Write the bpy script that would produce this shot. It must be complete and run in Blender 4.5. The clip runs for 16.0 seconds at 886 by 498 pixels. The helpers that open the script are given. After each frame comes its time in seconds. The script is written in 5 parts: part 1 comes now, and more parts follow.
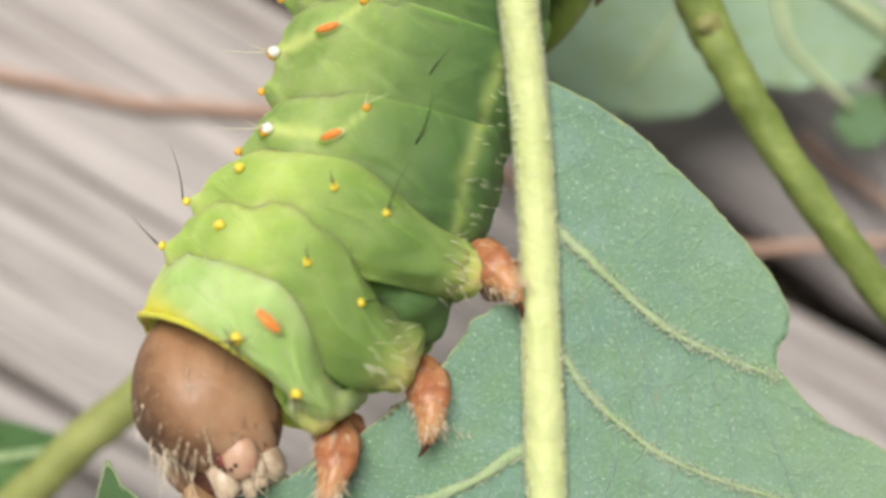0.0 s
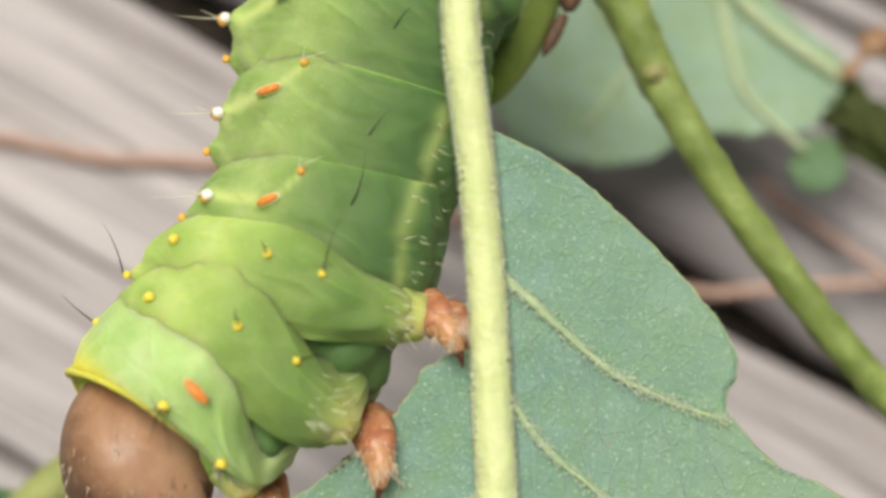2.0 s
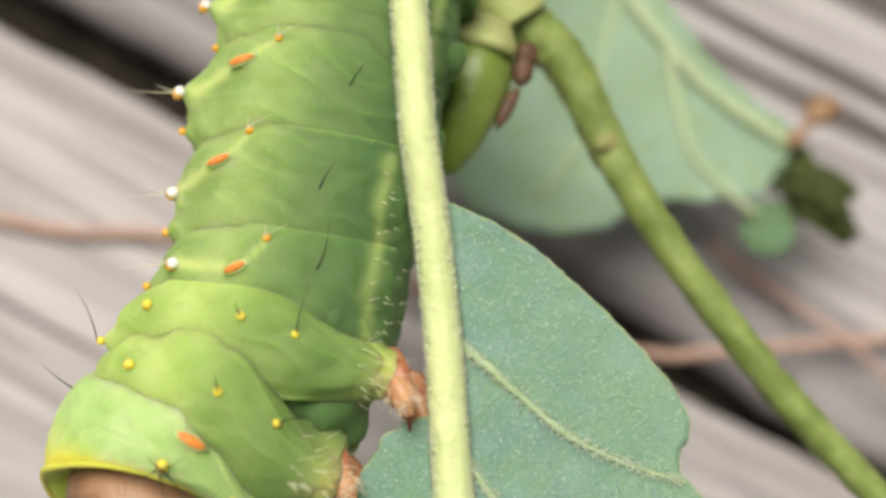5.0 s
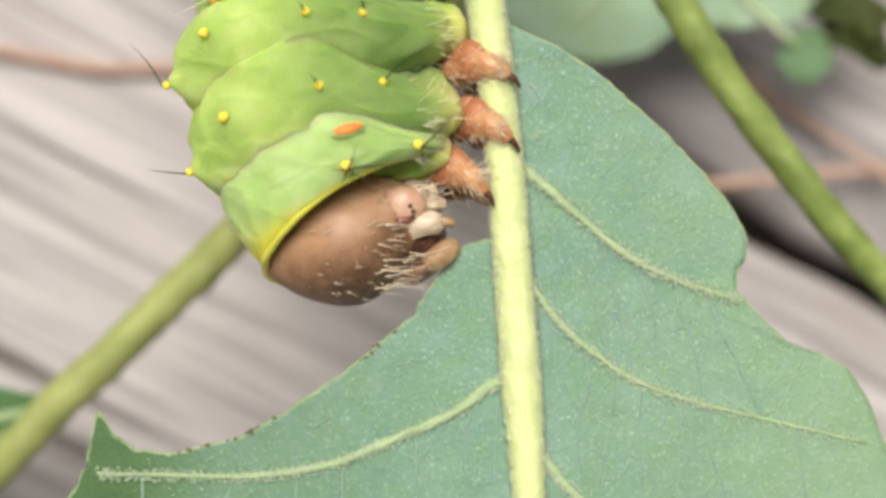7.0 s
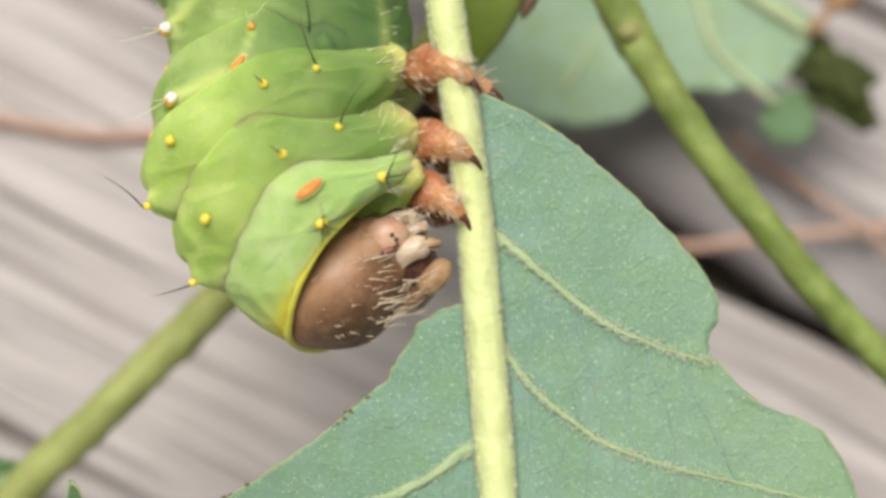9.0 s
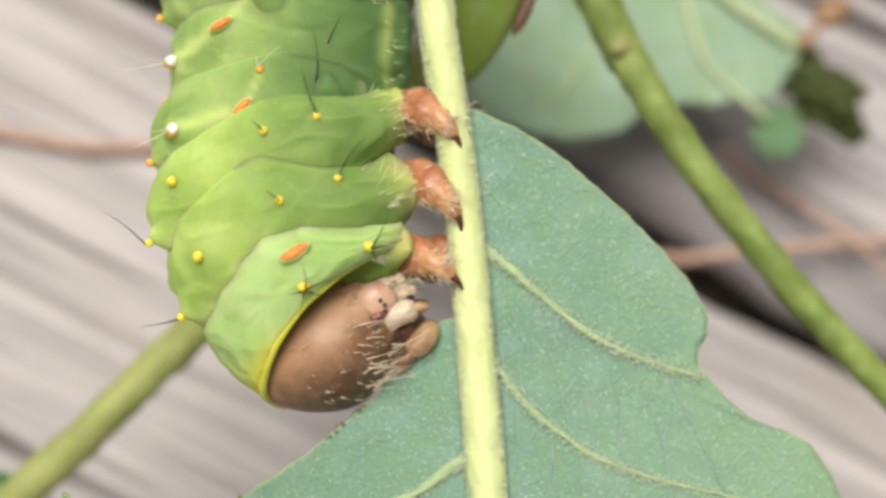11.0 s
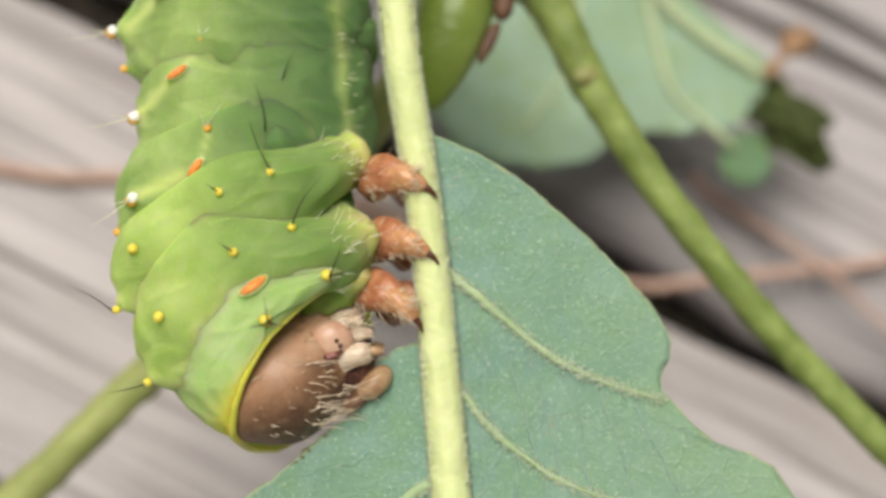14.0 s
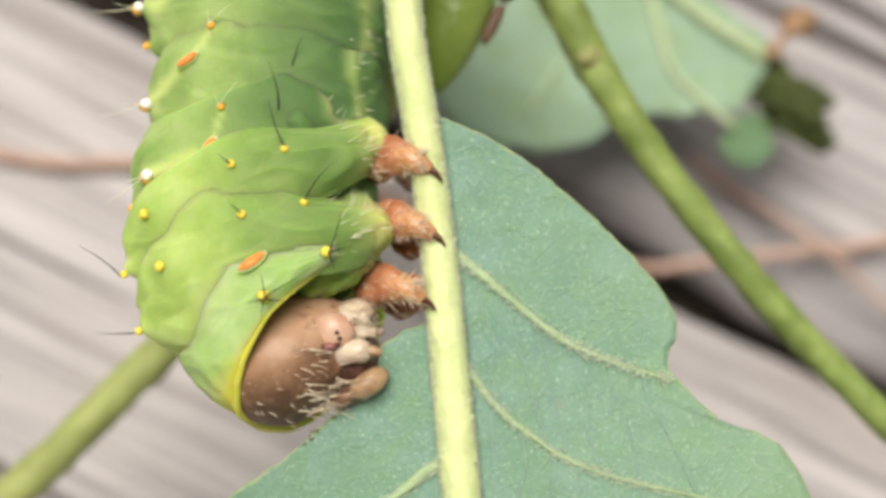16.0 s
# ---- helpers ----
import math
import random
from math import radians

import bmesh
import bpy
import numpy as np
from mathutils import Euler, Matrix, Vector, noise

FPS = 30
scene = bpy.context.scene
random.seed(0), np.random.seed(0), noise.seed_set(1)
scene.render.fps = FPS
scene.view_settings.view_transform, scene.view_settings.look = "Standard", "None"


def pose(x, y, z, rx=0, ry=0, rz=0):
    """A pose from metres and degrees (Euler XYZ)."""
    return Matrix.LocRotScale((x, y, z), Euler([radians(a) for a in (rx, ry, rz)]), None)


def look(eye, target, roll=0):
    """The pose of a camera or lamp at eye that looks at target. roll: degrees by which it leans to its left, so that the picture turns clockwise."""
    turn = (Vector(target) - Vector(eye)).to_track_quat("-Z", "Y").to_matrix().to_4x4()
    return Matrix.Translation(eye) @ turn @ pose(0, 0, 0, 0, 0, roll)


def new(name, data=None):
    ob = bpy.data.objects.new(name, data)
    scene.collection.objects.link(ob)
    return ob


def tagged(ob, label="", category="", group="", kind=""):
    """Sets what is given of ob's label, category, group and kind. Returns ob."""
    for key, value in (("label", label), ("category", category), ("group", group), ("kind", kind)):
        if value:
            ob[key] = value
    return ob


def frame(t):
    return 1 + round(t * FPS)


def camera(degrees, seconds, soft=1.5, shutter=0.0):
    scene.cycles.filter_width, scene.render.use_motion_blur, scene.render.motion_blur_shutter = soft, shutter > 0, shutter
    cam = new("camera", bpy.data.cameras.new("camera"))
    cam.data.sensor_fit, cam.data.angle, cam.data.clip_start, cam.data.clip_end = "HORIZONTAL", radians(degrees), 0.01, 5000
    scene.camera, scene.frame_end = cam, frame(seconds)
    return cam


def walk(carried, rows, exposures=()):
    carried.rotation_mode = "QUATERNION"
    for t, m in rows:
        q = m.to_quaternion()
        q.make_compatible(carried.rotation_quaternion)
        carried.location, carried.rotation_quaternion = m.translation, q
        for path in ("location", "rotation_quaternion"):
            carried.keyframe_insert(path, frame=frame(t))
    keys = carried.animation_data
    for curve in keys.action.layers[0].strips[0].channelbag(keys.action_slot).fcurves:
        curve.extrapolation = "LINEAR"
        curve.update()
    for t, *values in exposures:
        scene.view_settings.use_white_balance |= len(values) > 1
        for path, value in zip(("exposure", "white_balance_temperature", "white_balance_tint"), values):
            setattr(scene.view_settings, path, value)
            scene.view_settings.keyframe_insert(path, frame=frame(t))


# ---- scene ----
# All lengths below are millimetres unless they go straight to Blender; MM turns them into metres.
MM = 0.001
cam = camera(40, 16.0, soft=3.3, shutter=0.5)
cam.data.dof.use_dof, cam.data.dof.focus_distance, cam.data.dof.aperture_fstop = True, 0.0765, 17.0
PATH = [
    (0, -0.93, 0.53, 147.02, -0.961, 1.606, 2.242),
    (0.5, 0.17, 0.61, 147.28, -0.441, 1.669, 1.784),
    (1, 0.60, 0.49, 147.36, 0.324, 1.487, 1.635),
    (1.5, 1.00, 0.65, 147.51, 0.798, 1.104, 1.539),
    (2, 0.95, 0.78, 147.32, 1.235, 0.628, 1.328),
    (2.5, 0.92, 0.88, 147.95, 1.712, 0.580, 0.984),
    (3, 1.60, 0.83, 148.05, 2.403, 0.246, 1.024),
    (3.5, 1.82, 0.81, 148.15, 2.945, 0.130, 0.655),
    (3.7, 2.05, 0.97, 148.38, 2.958, 0.153, 0.456),
    (5.8, 0.09, 0.60, 150.34, 4.966, -1.383, 0.390),
    (6, -0.50, 0.14, 150.56, 3.211, -0.249, 0.199),
    (6.1, -0.84, -0.22, 150.41, 1.075, -0.479, 0.111),
    (6.2, -1.21, -0.58, 150.27, -0.998, -0.690, 0.029),
    (6.3, -1.63, -0.86, 150.13, -2.634, -0.745, -0.046),
    (6.4, -2.09, -0.94, 149.98, -3.391, -0.708, -0.105),
    (6.5, -2.53, -0.92, 149.83, -3.677, -0.926, -0.157),
    (7, -2.72, -0.47, 149.96, -2.948, -1.124, -0.217),
    (7.5, -1.63, -0.19, 150.15, -1.618, -0.841, -0.084),
    (8, -0.68, -0.21, 150.26, -0.713, -0.514, -0.441),
    (8.5, -0.32, -0.20, 150.30, -0.637, -0.620, -0.621),
    (9, -0.17, -0.11, 150.33, -0.140, -0.600, -0.634),
    (11.3, 0.03, 0.45, 151.33, 0.375, -1.038, -0.561),
    (11.5, 0.10, 0.52, 151.47, 0.615, -1.322, -0.639),
    (12, 0.30, 0.58, 151.36, 0.966, -1.669, -0.843),
    (12.5, 0.48, 0.51, 151.44, 1.233, -1.680, -0.833),
    (13, 0.34, 0.46, 151.68, 1.277, -1.751, -0.798),
    (13.5, 0.93, -0.22, 151.90, 1.701, -1.488, -0.803),
    (14, 1.16, -0.17, 151.76, 1.772, -1.679, -0.819),
    (14.5, 2.00, -0.21, 150.92, 1.656, -1.836, -0.928),
    (15, 2.11, -0.43, 150.94, 1.387, -1.818, -1.211),
    (15.5, 2.27, -0.74, 151.03, 1.333, -1.650, -1.361),
    (16, 0.43, -0.50, 151.94, 1.162, -1.860, -1.254),
]
walk(cam, [(t, pose(x * MM, y * MM, z * MM, rx, ry, rz)) for t, x, y, z, rx, ry, rz in PATH], [(0, 0.06), (1.5, 0.03), (3, 0.06), (6, 0.11), (6.5, 0.14), (7, 0.22), (8, 0.15), (9, 0.1), (11.5, 0.17), (12, 0.0), (14, 0.0), (14.5, 0.14), (15, 0.22), (16, 0.21)])

# ---- world and sun: a bright overcast day ----
world = bpy.data.worlds.new("overcast_sky")
scene.world = world
world.use_nodes = True
wn = world.node_tree
sky = wn.nodes.new("ShaderNodeTexSky")
sky.sky_type, sky.sun_disc = "NISHITA", False
sky.sun_elevation, sky.sun_rotation, sky.dust_density = radians(64), radians(-14), 4.0
cloud = wn.nodes.new("ShaderNodeMix")
cloud.data_type = "RGBA"
cloud.inputs[0].default_value = 0.72
cloud.inputs[7].default_value = (8.3, 8.2, 8.0, 1)
wn.links.new(sky.outputs[0], cloud.inputs[6])
wn.links.new(cloud.outputs[2], wn.nodes["Background"].inputs[0])
wn.nodes["Background"].inputs[1].default_value = 0.024
sun = new("sun", bpy.data.lights.new("sun", "SUN"))
sun.data.energy, sun.data.angle, sun.data.color = 4.3, radians(36), (1.0, 0.965, 0.91)
sun.matrix_world = look((-0.12, 0.48, 1.0), (0, 0, 0))


# ---- materials ----
class Nodes:
    """A small writer of node materials."""

    def __init__(self, name, rough=0.6, metal=0.0, spec=0.5):
        self.m = bpy.data.materials.new(name)
        self.m.use_nodes = True
        self.t = self.m.node_tree
        self.b = self.t.nodes["Principled BSDF"]
        self.b.inputs["Roughness"].default_value = rough
        self.b.inputs["Metallic"].default_value = metal
        self.b.inputs["Specular IOR Level"].default_value = spec
        self.co = self.t.nodes.new("ShaderNodeTexCoord").outputs["Object"]

    def link(self, a, b):
        self.t.links.new(a, b)

    def mapped(self, scale=(1, 1, 1), turn=0.0, shift=(0, 0, 0)):
        n = self.t.nodes.new("ShaderNodeMapping")
        n.inputs["Scale"].default_value = scale
        n.inputs["Rotation"].default_value = (0, 0, turn)
        n.inputs["Location"].default_value = shift
        self.link(self.co, n.inputs[0])
        return n.outputs[0]

    def noise(self, size, detail=3.0, rough=0.55, co=None, warp=0.0):
        """Noise with features of about size millimetres."""
        n = self.t.nodes.new("ShaderNodeTexNoise")
        n.inputs["Scale"].default_value = 1000.0 / size
        n.inputs["Detail"].default_value = detail
        n.inputs["Roughness"].default_value = rough
        n.inputs["Distortion"].default_value = warp
        self.link(co or self.co, n.inputs["Vector"])
        return n.outputs["Fac"]

    def cells(self, size, feature="F1", co=None, rand=1.0):
        n = self.t.nodes.new("ShaderNodeTexVoronoi")
        n.feature = feature
        n.inputs["Scale"].default_value = 1000.0 / size
        n.inputs["Randomness"].default_value = rand
        self.link(co or self.co, n.inputs["Vector"])
        return n.outputs["Distance"]

    def ramp(self, fac, *stops):
        n = self.t.nodes.new("ShaderNodeValToRGB")
        e = n.color_ramp.elements
        while len(e) < len(stops):
            e.new(0.5)
        for el, (p, c) in zip(e, stops):
            el.position = p
            el.color = (*c, 1) if hasattr(c, "__len__") else (c, c, c, 1)
        self.link(fac, n.inputs[0])
        return n.outputs[0]

    def mix(self, fac, a, b, how="MIX"):
        n = self.t.nodes.new("ShaderNodeMix")
        n.data_type, n.blend_type = "RGBA", how
        for value, socket in ((fac, n.inputs[0]), (a, n.inputs[6]), (b, n.inputs[7])):
            if hasattr(value, "is_linked"):
                self.link(value, socket)
            elif hasattr(value, "__len__"):
                socket.default_value = (*value, 1)
            else:
                socket.default_value = value
        return n.outputs[2]

    def colour(self, c):
        if hasattr(c, "is_linked"):
            self.link(c, self.b.inputs["Base Color"])
        else:
            self.b.inputs["Base Color"].default_value = (*c, 1)
        return self

    def bump(self, height, depth, strength=1.0):
        n = self.t.nodes.new("ShaderNodeBump")
        n.inputs["Strength"].default_value = strength
        n.inputs["Distance"].default_value = depth * MM
        old = self.b.inputs["Normal"]
        if old.is_linked:
            self.link(old.links[0].from_socket, n.inputs["Normal"])
        self.link(height, n.inputs["Height"])
        self.link(n.outputs[0], old)
        return self

    def flesh(self, weight, radius, colour=None):
        self.b.inputs["Subsurface Weight"].default_value = weight
        self.b.inputs["Subsurface Radius"].default_value = colour or (0.6, 1.0, 0.25)
        self.b.inputs["Subsurface Scale"].default_value = radius * MM
        return self


PALE_TIP = (0.68, 0.66, 0.22)


def skin_material(name, light, mid, dark, tip=None, rim=None, belly=0.95):
    k = Nodes(name, rough=0.62, spec=0.16)
    base = k.mix(k.ramp(k.noise(2.6, 4, 0.6), (0.35, 0), (0.65, 1)), mid, light)
    base = k.mix(k.ramp(k.noise(5.0, 2, 0.5, k.mapped(shift=(3, 1, 2))), (0.45, 0), (0.7, 1)), base, dark)
    # pale wrinkle lines and fine pale specks in the skin
    lines = k.ramp(k.noise(3.2, 2, 0.5, k.mapped((0.7, 2.2, 1.0)), 0.8), (0.485, 0), (0.5, 1), (0.515, 0))
    base = k.mix(k.mix(0.35, (0, 0, 0), lines), base, light)
    folds = k.ramp(k.cells(3.4, "DISTANCE_TO_EDGE", k.mix(0.35, k.co, k.mapped((1, 1, 1), 1.1))), (0.0, 1), (0.05, 0.4), (0.2, 0))
    base = k.mix(k.mix(0.10, (0, 0, 0), folds), base, light)
    base = k.mix(k.ramp(k.cells(0.55), (0.08, 0.35), (0.16, 0)), base, (0.55, 0.68, 0.3))
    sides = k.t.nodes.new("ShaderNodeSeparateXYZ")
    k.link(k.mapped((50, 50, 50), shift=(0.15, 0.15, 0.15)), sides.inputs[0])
    if not tip:  # shade on the belly side is painted in as a darker green
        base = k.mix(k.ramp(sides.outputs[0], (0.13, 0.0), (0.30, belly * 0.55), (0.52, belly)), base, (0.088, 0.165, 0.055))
    if tip:  # paler towards the origin of the part
        base = k.mix(0.3, base, (0.095, 0.205, 0.04))
        far = k.t.nodes.new("ShaderNodeVectorMath")
        far.operation = "LENGTH"
        k.link(k.mapped((1000 / 5.0,) * 3), far.inputs[0])
        base = k.mix(k.ramp(far.outputs["Value"], (0.1, 0.9), (0.48, 0.0)), base, tip)
    else:
        near = k.t.nodes.new("ShaderNodeAttribute")
        near.attribute_name = "pale"
        base = k.mix(near.outputs["Fac"], base, PALE_TIP)
        streak = k.t.nodes.new("ShaderNodeAttribute")
        streak.attribute_name = "streak"
        base = k.mix(streak.outputs["Fac"], base, (0.56, 0.64, 0.22))
    k.colour(base)
    k.bump(k.noise(0.5, 3), 0.03, 0.4)
    k.bump(folds, 0.05, 0.4)
    k.bump(k.noise(3.4, 2, 0.4, k.mapped((0.9, 1.6, 1.0)), 0.9), 0.15, 0.6)
    if rim:
        edge = k.t.nodes.new("ShaderNodeAttribute")
        edge.attribute_name = "yellow"
        k.colour(k.mix(edge.outputs["Fac"], base, rim))
    k.flesh(1.0, 1.9)
    return k.m


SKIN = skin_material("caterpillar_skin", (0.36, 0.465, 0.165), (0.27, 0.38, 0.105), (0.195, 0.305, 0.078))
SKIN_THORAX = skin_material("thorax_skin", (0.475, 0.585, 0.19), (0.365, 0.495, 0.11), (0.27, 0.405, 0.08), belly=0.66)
SKIN_LIGHT = skin_material("shield_skin", (0.50, 0.63, 0.28), (0.42, 0.57, 0.20), (0.33, 0.49, 0.14), None, (0.74, 0.68, 0.03), 0.2)
SKIN_PALE = skin_material("leg_base_skin", (0.40, 0.51, 0.16), (0.30, 0.42, 0.09), (0.22, 0.34, 0.065), PALE_TIP)


def plain(name, a, b, size=0.4, rough=0.5, flesh=0.0, bump=0.04, spec=0.4):
    k = Nodes(name, rough, 0.0, spec)
    f = k.noise(size, 4, 0.6)
    k.colour(k.mix(k.ramp(f, (0.35, 0), (0.65, 1)), a, b))
    k.bump(k.noise(size * 0.5, 3), bump, 0.6)
    if flesh:
        k.flesh(flesh, 0.5, (1.0, 0.6, 0.3))
    return k.m


COLLAR = plain("collar_yellow", (0.60, 0.60, 0.05), (0.70, 0.66, 0.11), 1.0, 0.4, 0.3)
YELLOW = plain("tubercle_yellow", (0.76, 0.58, 0.04), (0.84, 0.70, 0.10), 0.2, 0.4, 0.2)
ORANGE = plain("tubercle_orange", (0.8, 0.36, 0.03), (0.85, 0.5, 0.08), 0.2, 0.4, 0.2)
PEARL = plain("tubercle_pearl", (0.9, 0.88, 0.84), (0.8, 0.72, 0.62), 0.3, 0.15, 0.2)
SPIRACLE = plain("spiracle_orange", (0.68, 0.17, 0.02), (0.8, 0.3, 0.05), 0.3, 0.5, 0.0)
SPIRACLE_RIM = plain("spiracle_rim", (0.66, 0.66, 0.3), (0.5, 0.6, 0.2), 0.3, 0.5, 0.2)
DARK_HAIR = plain("dark_bristle", (0.02, 0.022, 0.012), (0.05, 0.05, 0.03), 0.3, 0.4)
PALE_HAIR = plain("pale_bristle", (0.72, 0.68, 0.42), (0.8, 0.78, 0.58), 0.3, 0.4)
TAN_HAIR = plain("tan_bristle", (0.72, 0.57, 0.38), (0.84, 0.72, 0.54), 0.3, 0.4)
LEG_BROWN = plain("leg_chestnut", (0.34, 0.125, 0.058), (0.56, 0.26, 0.13), 1.1, 0.35, 0.5, 0.06)
LEG_TAN = plain("leg_tip_tan", (0.44, 0.195, 0.08), (0.64, 0.355, 0.175), 1.1, 0.35, 0.5, 0.06)
LEG_DARK = plain("leg_joint_brown", (0.26, 0.09, 0.035), (0.44, 0.22, 0.10), 0.8, 0.35, 0.4, 0.06)
CLAW = plain("claw_dark", (0.05, 0.015, 0.01), (0.13, 0.04, 0.02), 0.3, 0.3)
PALP = plain("palp_cream", (0.46, 0.33, 0.22), (0.66, 0.54, 0.40), 0.8, 0.3, 0.2)
JAW = plain("jaw_tan", (0.30, 0.175, 0.09), (0.46, 0.30, 0.165), 0.9, 0.4, 0.15, 0.06)
MOUTH = plain("mouth_dark", (0.05, 0.02, 0.015), (0.14, 0.06, 0.04), 0.4, 0.4)
EYE_RED = plain("cheek_pink", (0.50, 0.27, 0.18), (0.56, 0.37, 0.25), 1.1, 0.35, 0.2)
EYE_DARK = plain("eye_patch", (0.16, 0.035, 0.025), (0.30, 0.09, 0.06), 0.5, 0.35, 0.1)
LIP = plain("lip_brown", (0.09, 0.045, 0.025), (0.22, 0.12, 0.065), 0.7, 0.4, 0.1, 0.1)


def head_material():
    k = Nodes("head_brown", 0.45, 0.0, 0.4)
    f = k.noise(2.4, 4, 0.6, warp=0.4)
    c = k.mix(k.ramp(f, (0.35, 0), (0.62, 1)), (0.25, 0.124, 0.06), (0.385, 0.213, 0.113))
    where = k.t.nodes.new("ShaderNodeSeparateXYZ")
    k.link(k.mapped((100, 100, 100), shift=(0.5, 0.5, 0.5)), where.inputs[0])
    # the cheeks are a paler tan; the face is blotched, and shade towards -y is painted in
    pale = k.mix(1.0, k.ramp(where.outputs[1], (0.42, 0.0), (0.68, 0.8)), k.ramp(where.outputs[0], (0.2, 0.12), (0.8, 1.0)), "MULTIPLY")
    c = k.mix(pale, c, k.mix(k.ramp(k.noise(1.6, 4, 0.6), (0.4, 0), (0.65, 1)), (0.50, 0.29, 0.17), (0.58, 0.39, 0.25)))
    face = k.mix(1.0, k.ramp(where.outputs[1], (0.22, 1.0), (0.52, 0.0)), k.ramp(where.outputs[0], (0.1, 0.55), (0.66, 1.0)), "MULTIPLY")
    c = k.mix(k.mix(0.92, (0, 0, 0), face), c, k.mix(k.ramp(k.noise(1.3, 4, 0.65), (0.45, 0), (0.6, 1)), (0.04, 0.02, 0.012), (0.12, 0.065, 0.037)))
    blots = k.mix(1.0, k.ramp(k.noise(1.5, 4, 0.65, k.mapped((0.6, 1.2, 1.0)), 0.6), (0.5, 0), (0.56, 1)), k.ramp(where.outputs[0], (0.66, 0.0), (0.85, 0.9)), "MULTIPLY")
    c = k.mix(blots, c, (0.07, 0.03, 0.018))
    c = k.mix(k.ramp(k.noise(0.8, 4, 0.7), (0.52, 0), (0.75, 0.4)), c, (0.42, 0.26, 0.15))
    c = k.mix(k.ramp(k.cells(0.75), (0.05, 0.6), (0.10, 0)), c, (0.62, 0.48, 0.33))
    k.colour(c)
    k.bump(k.noise(0.3, 3), 0.03, 0.5)
    k.bump(k.noise(1.4, 3), 0.10, 0.5)
    k.flesh(0.15, 0.8, (1.0, 0.5, 0.25))
    return k.m


HEAD = head_material()


def blade_material(name, a, b, c, fleck, flecks=True):
    """The downy underside of a leaf: blue-green, finely netted, with pale star hairs."""
    k = Nodes(name, 0.62, 0.0, 0.3)
    base = k.mix(k.ramp(k.noise(9, 3, 0.6), (0.35, 0), (0.65, 1)), a, b)
    base = k.mix(k.ramp(k.noise(2.5, 4, 0.65), (0.40, 0), (0.66, 1.0)), base, c)
    base = k.mix(k.ramp(k.noise(0.35, 3, 0.65), (0.50, 0), (0.75, 0.45)), base, fleck)
    net = k.ramp(k.cells(1.5, "DISTANCE_TO_EDGE", k.mapped((1.0, 0.8, 0.2), 0.5)), (0.0, 1), (0.07, 0))
    base = k.mix(k.mix(0.05, (0, 0, 0), net), base, fleck)
    fine = k.ramp(k.cells(0.45, "DISTANCE_TO_EDGE", k.mapped((1.0, 1.0, 0.2))), (0.0, 1), (0.12, 0))
    base = k.mix(k.mix(0.08, (0, 0, 0), fine), base, fleck)
    if flecks:
        spread = k.ramp(k.noise(3.0, 2), (0.35, 0.2), (0.65, 1))
        dots = k.ramp(k.cells(0.42), (0.10, 1), (0.20, 0))
        base = k.mix(k.mix(0.6, (0, 0, 0), k.mix(1.0, dots, spread, "MULTIPLY")), base, (0.46, 0.58, 0.46))
        big = k.ramp(k.cells(0.85), (0.08, 1), (0.14, 0))
        base = k.mix(k.mix(0.4, (0, 0, 0), big), base, (0.60, 0.70, 0.56))
        rust = k.ramp(k.noise(4.2, 5, 0.7, k.mapped(shift=(0.7, 0.2, 0))), (0.66, 0), (0.74, 0.5))
        base = k.mix(rust, base, (0.34, 0.22, 0.10))
    if flecks:  # darker green towards the left margin, paler green towards the right
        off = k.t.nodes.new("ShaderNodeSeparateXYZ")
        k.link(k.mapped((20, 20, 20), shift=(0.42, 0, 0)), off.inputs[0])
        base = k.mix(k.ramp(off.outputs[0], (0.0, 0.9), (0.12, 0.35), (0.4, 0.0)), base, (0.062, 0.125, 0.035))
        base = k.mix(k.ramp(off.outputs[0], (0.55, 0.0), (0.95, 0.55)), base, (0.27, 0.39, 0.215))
    k.colour(base)
    k.bump(fine, 0.05, 0.5)
    k.bump(net, 0.05, 0.5)
    k.bump(k.noise(0.25, 3, 0.7), 0.06, 0.7)
    k.bump(k.noise(4.0, 2), 0.5, 0.6)
    k.flesh(0.15, 0.6)
    return k.m


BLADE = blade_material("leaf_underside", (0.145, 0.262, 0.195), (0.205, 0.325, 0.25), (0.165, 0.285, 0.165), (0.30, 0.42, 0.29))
FAR_BLADE = blade_material("far_leaf_underside", (0.235, 0.345, 0.235), (0.305, 0.42, 0.295), (0.24, 0.335, 0.175), (0.40, 0.50, 0.37), False)
LOBE_BLADE = blade_material("small_lobe", (0.105, 0.195, 0.095), (0.14, 0.235, 0.12), (0.11, 0.185, 0.075), (0.18, 0.27, 0.15), False)
DARK_BLADE = blade_material("shaded_leaf_top", (0.07, 0.15, 0.05), (0.10, 0.20, 0.06), (0.05, 0.11, 0.03), (0.14, 0.24, 0.09), False)
CURL_BLADE = blade_material("curled_leaf_top", (0.038, 0.062, 0.008), (0.06, 0.078, 0.012), (0.03, 0.04, 0.008), (0.12, 0.09, 0.04), False)


def stalk_material(name, a, b, spot, size=1.2, rough=0.5):
    k = Nodes(name, rough, 0.0, 0.35)
    c = k.mix(k.ramp(k.noise(size * 3, 3), (0.35, 0), (0.65, 1)), a, b)
    c = k.mix(k.ramp(k.noise(size * 0.45, 4, 0.7), (0.55, 0), (0.72, 0.5)), c, spot)
    k.colour(c)
    k.bump(k.noise(size * 0.4, 4, 0.7), 0.12, 0.7)
    k.bump(k.noise(size * 1.6, 2), 0.25, 0.6)
    k.flesh(0.2, 0.6)
    return k.m


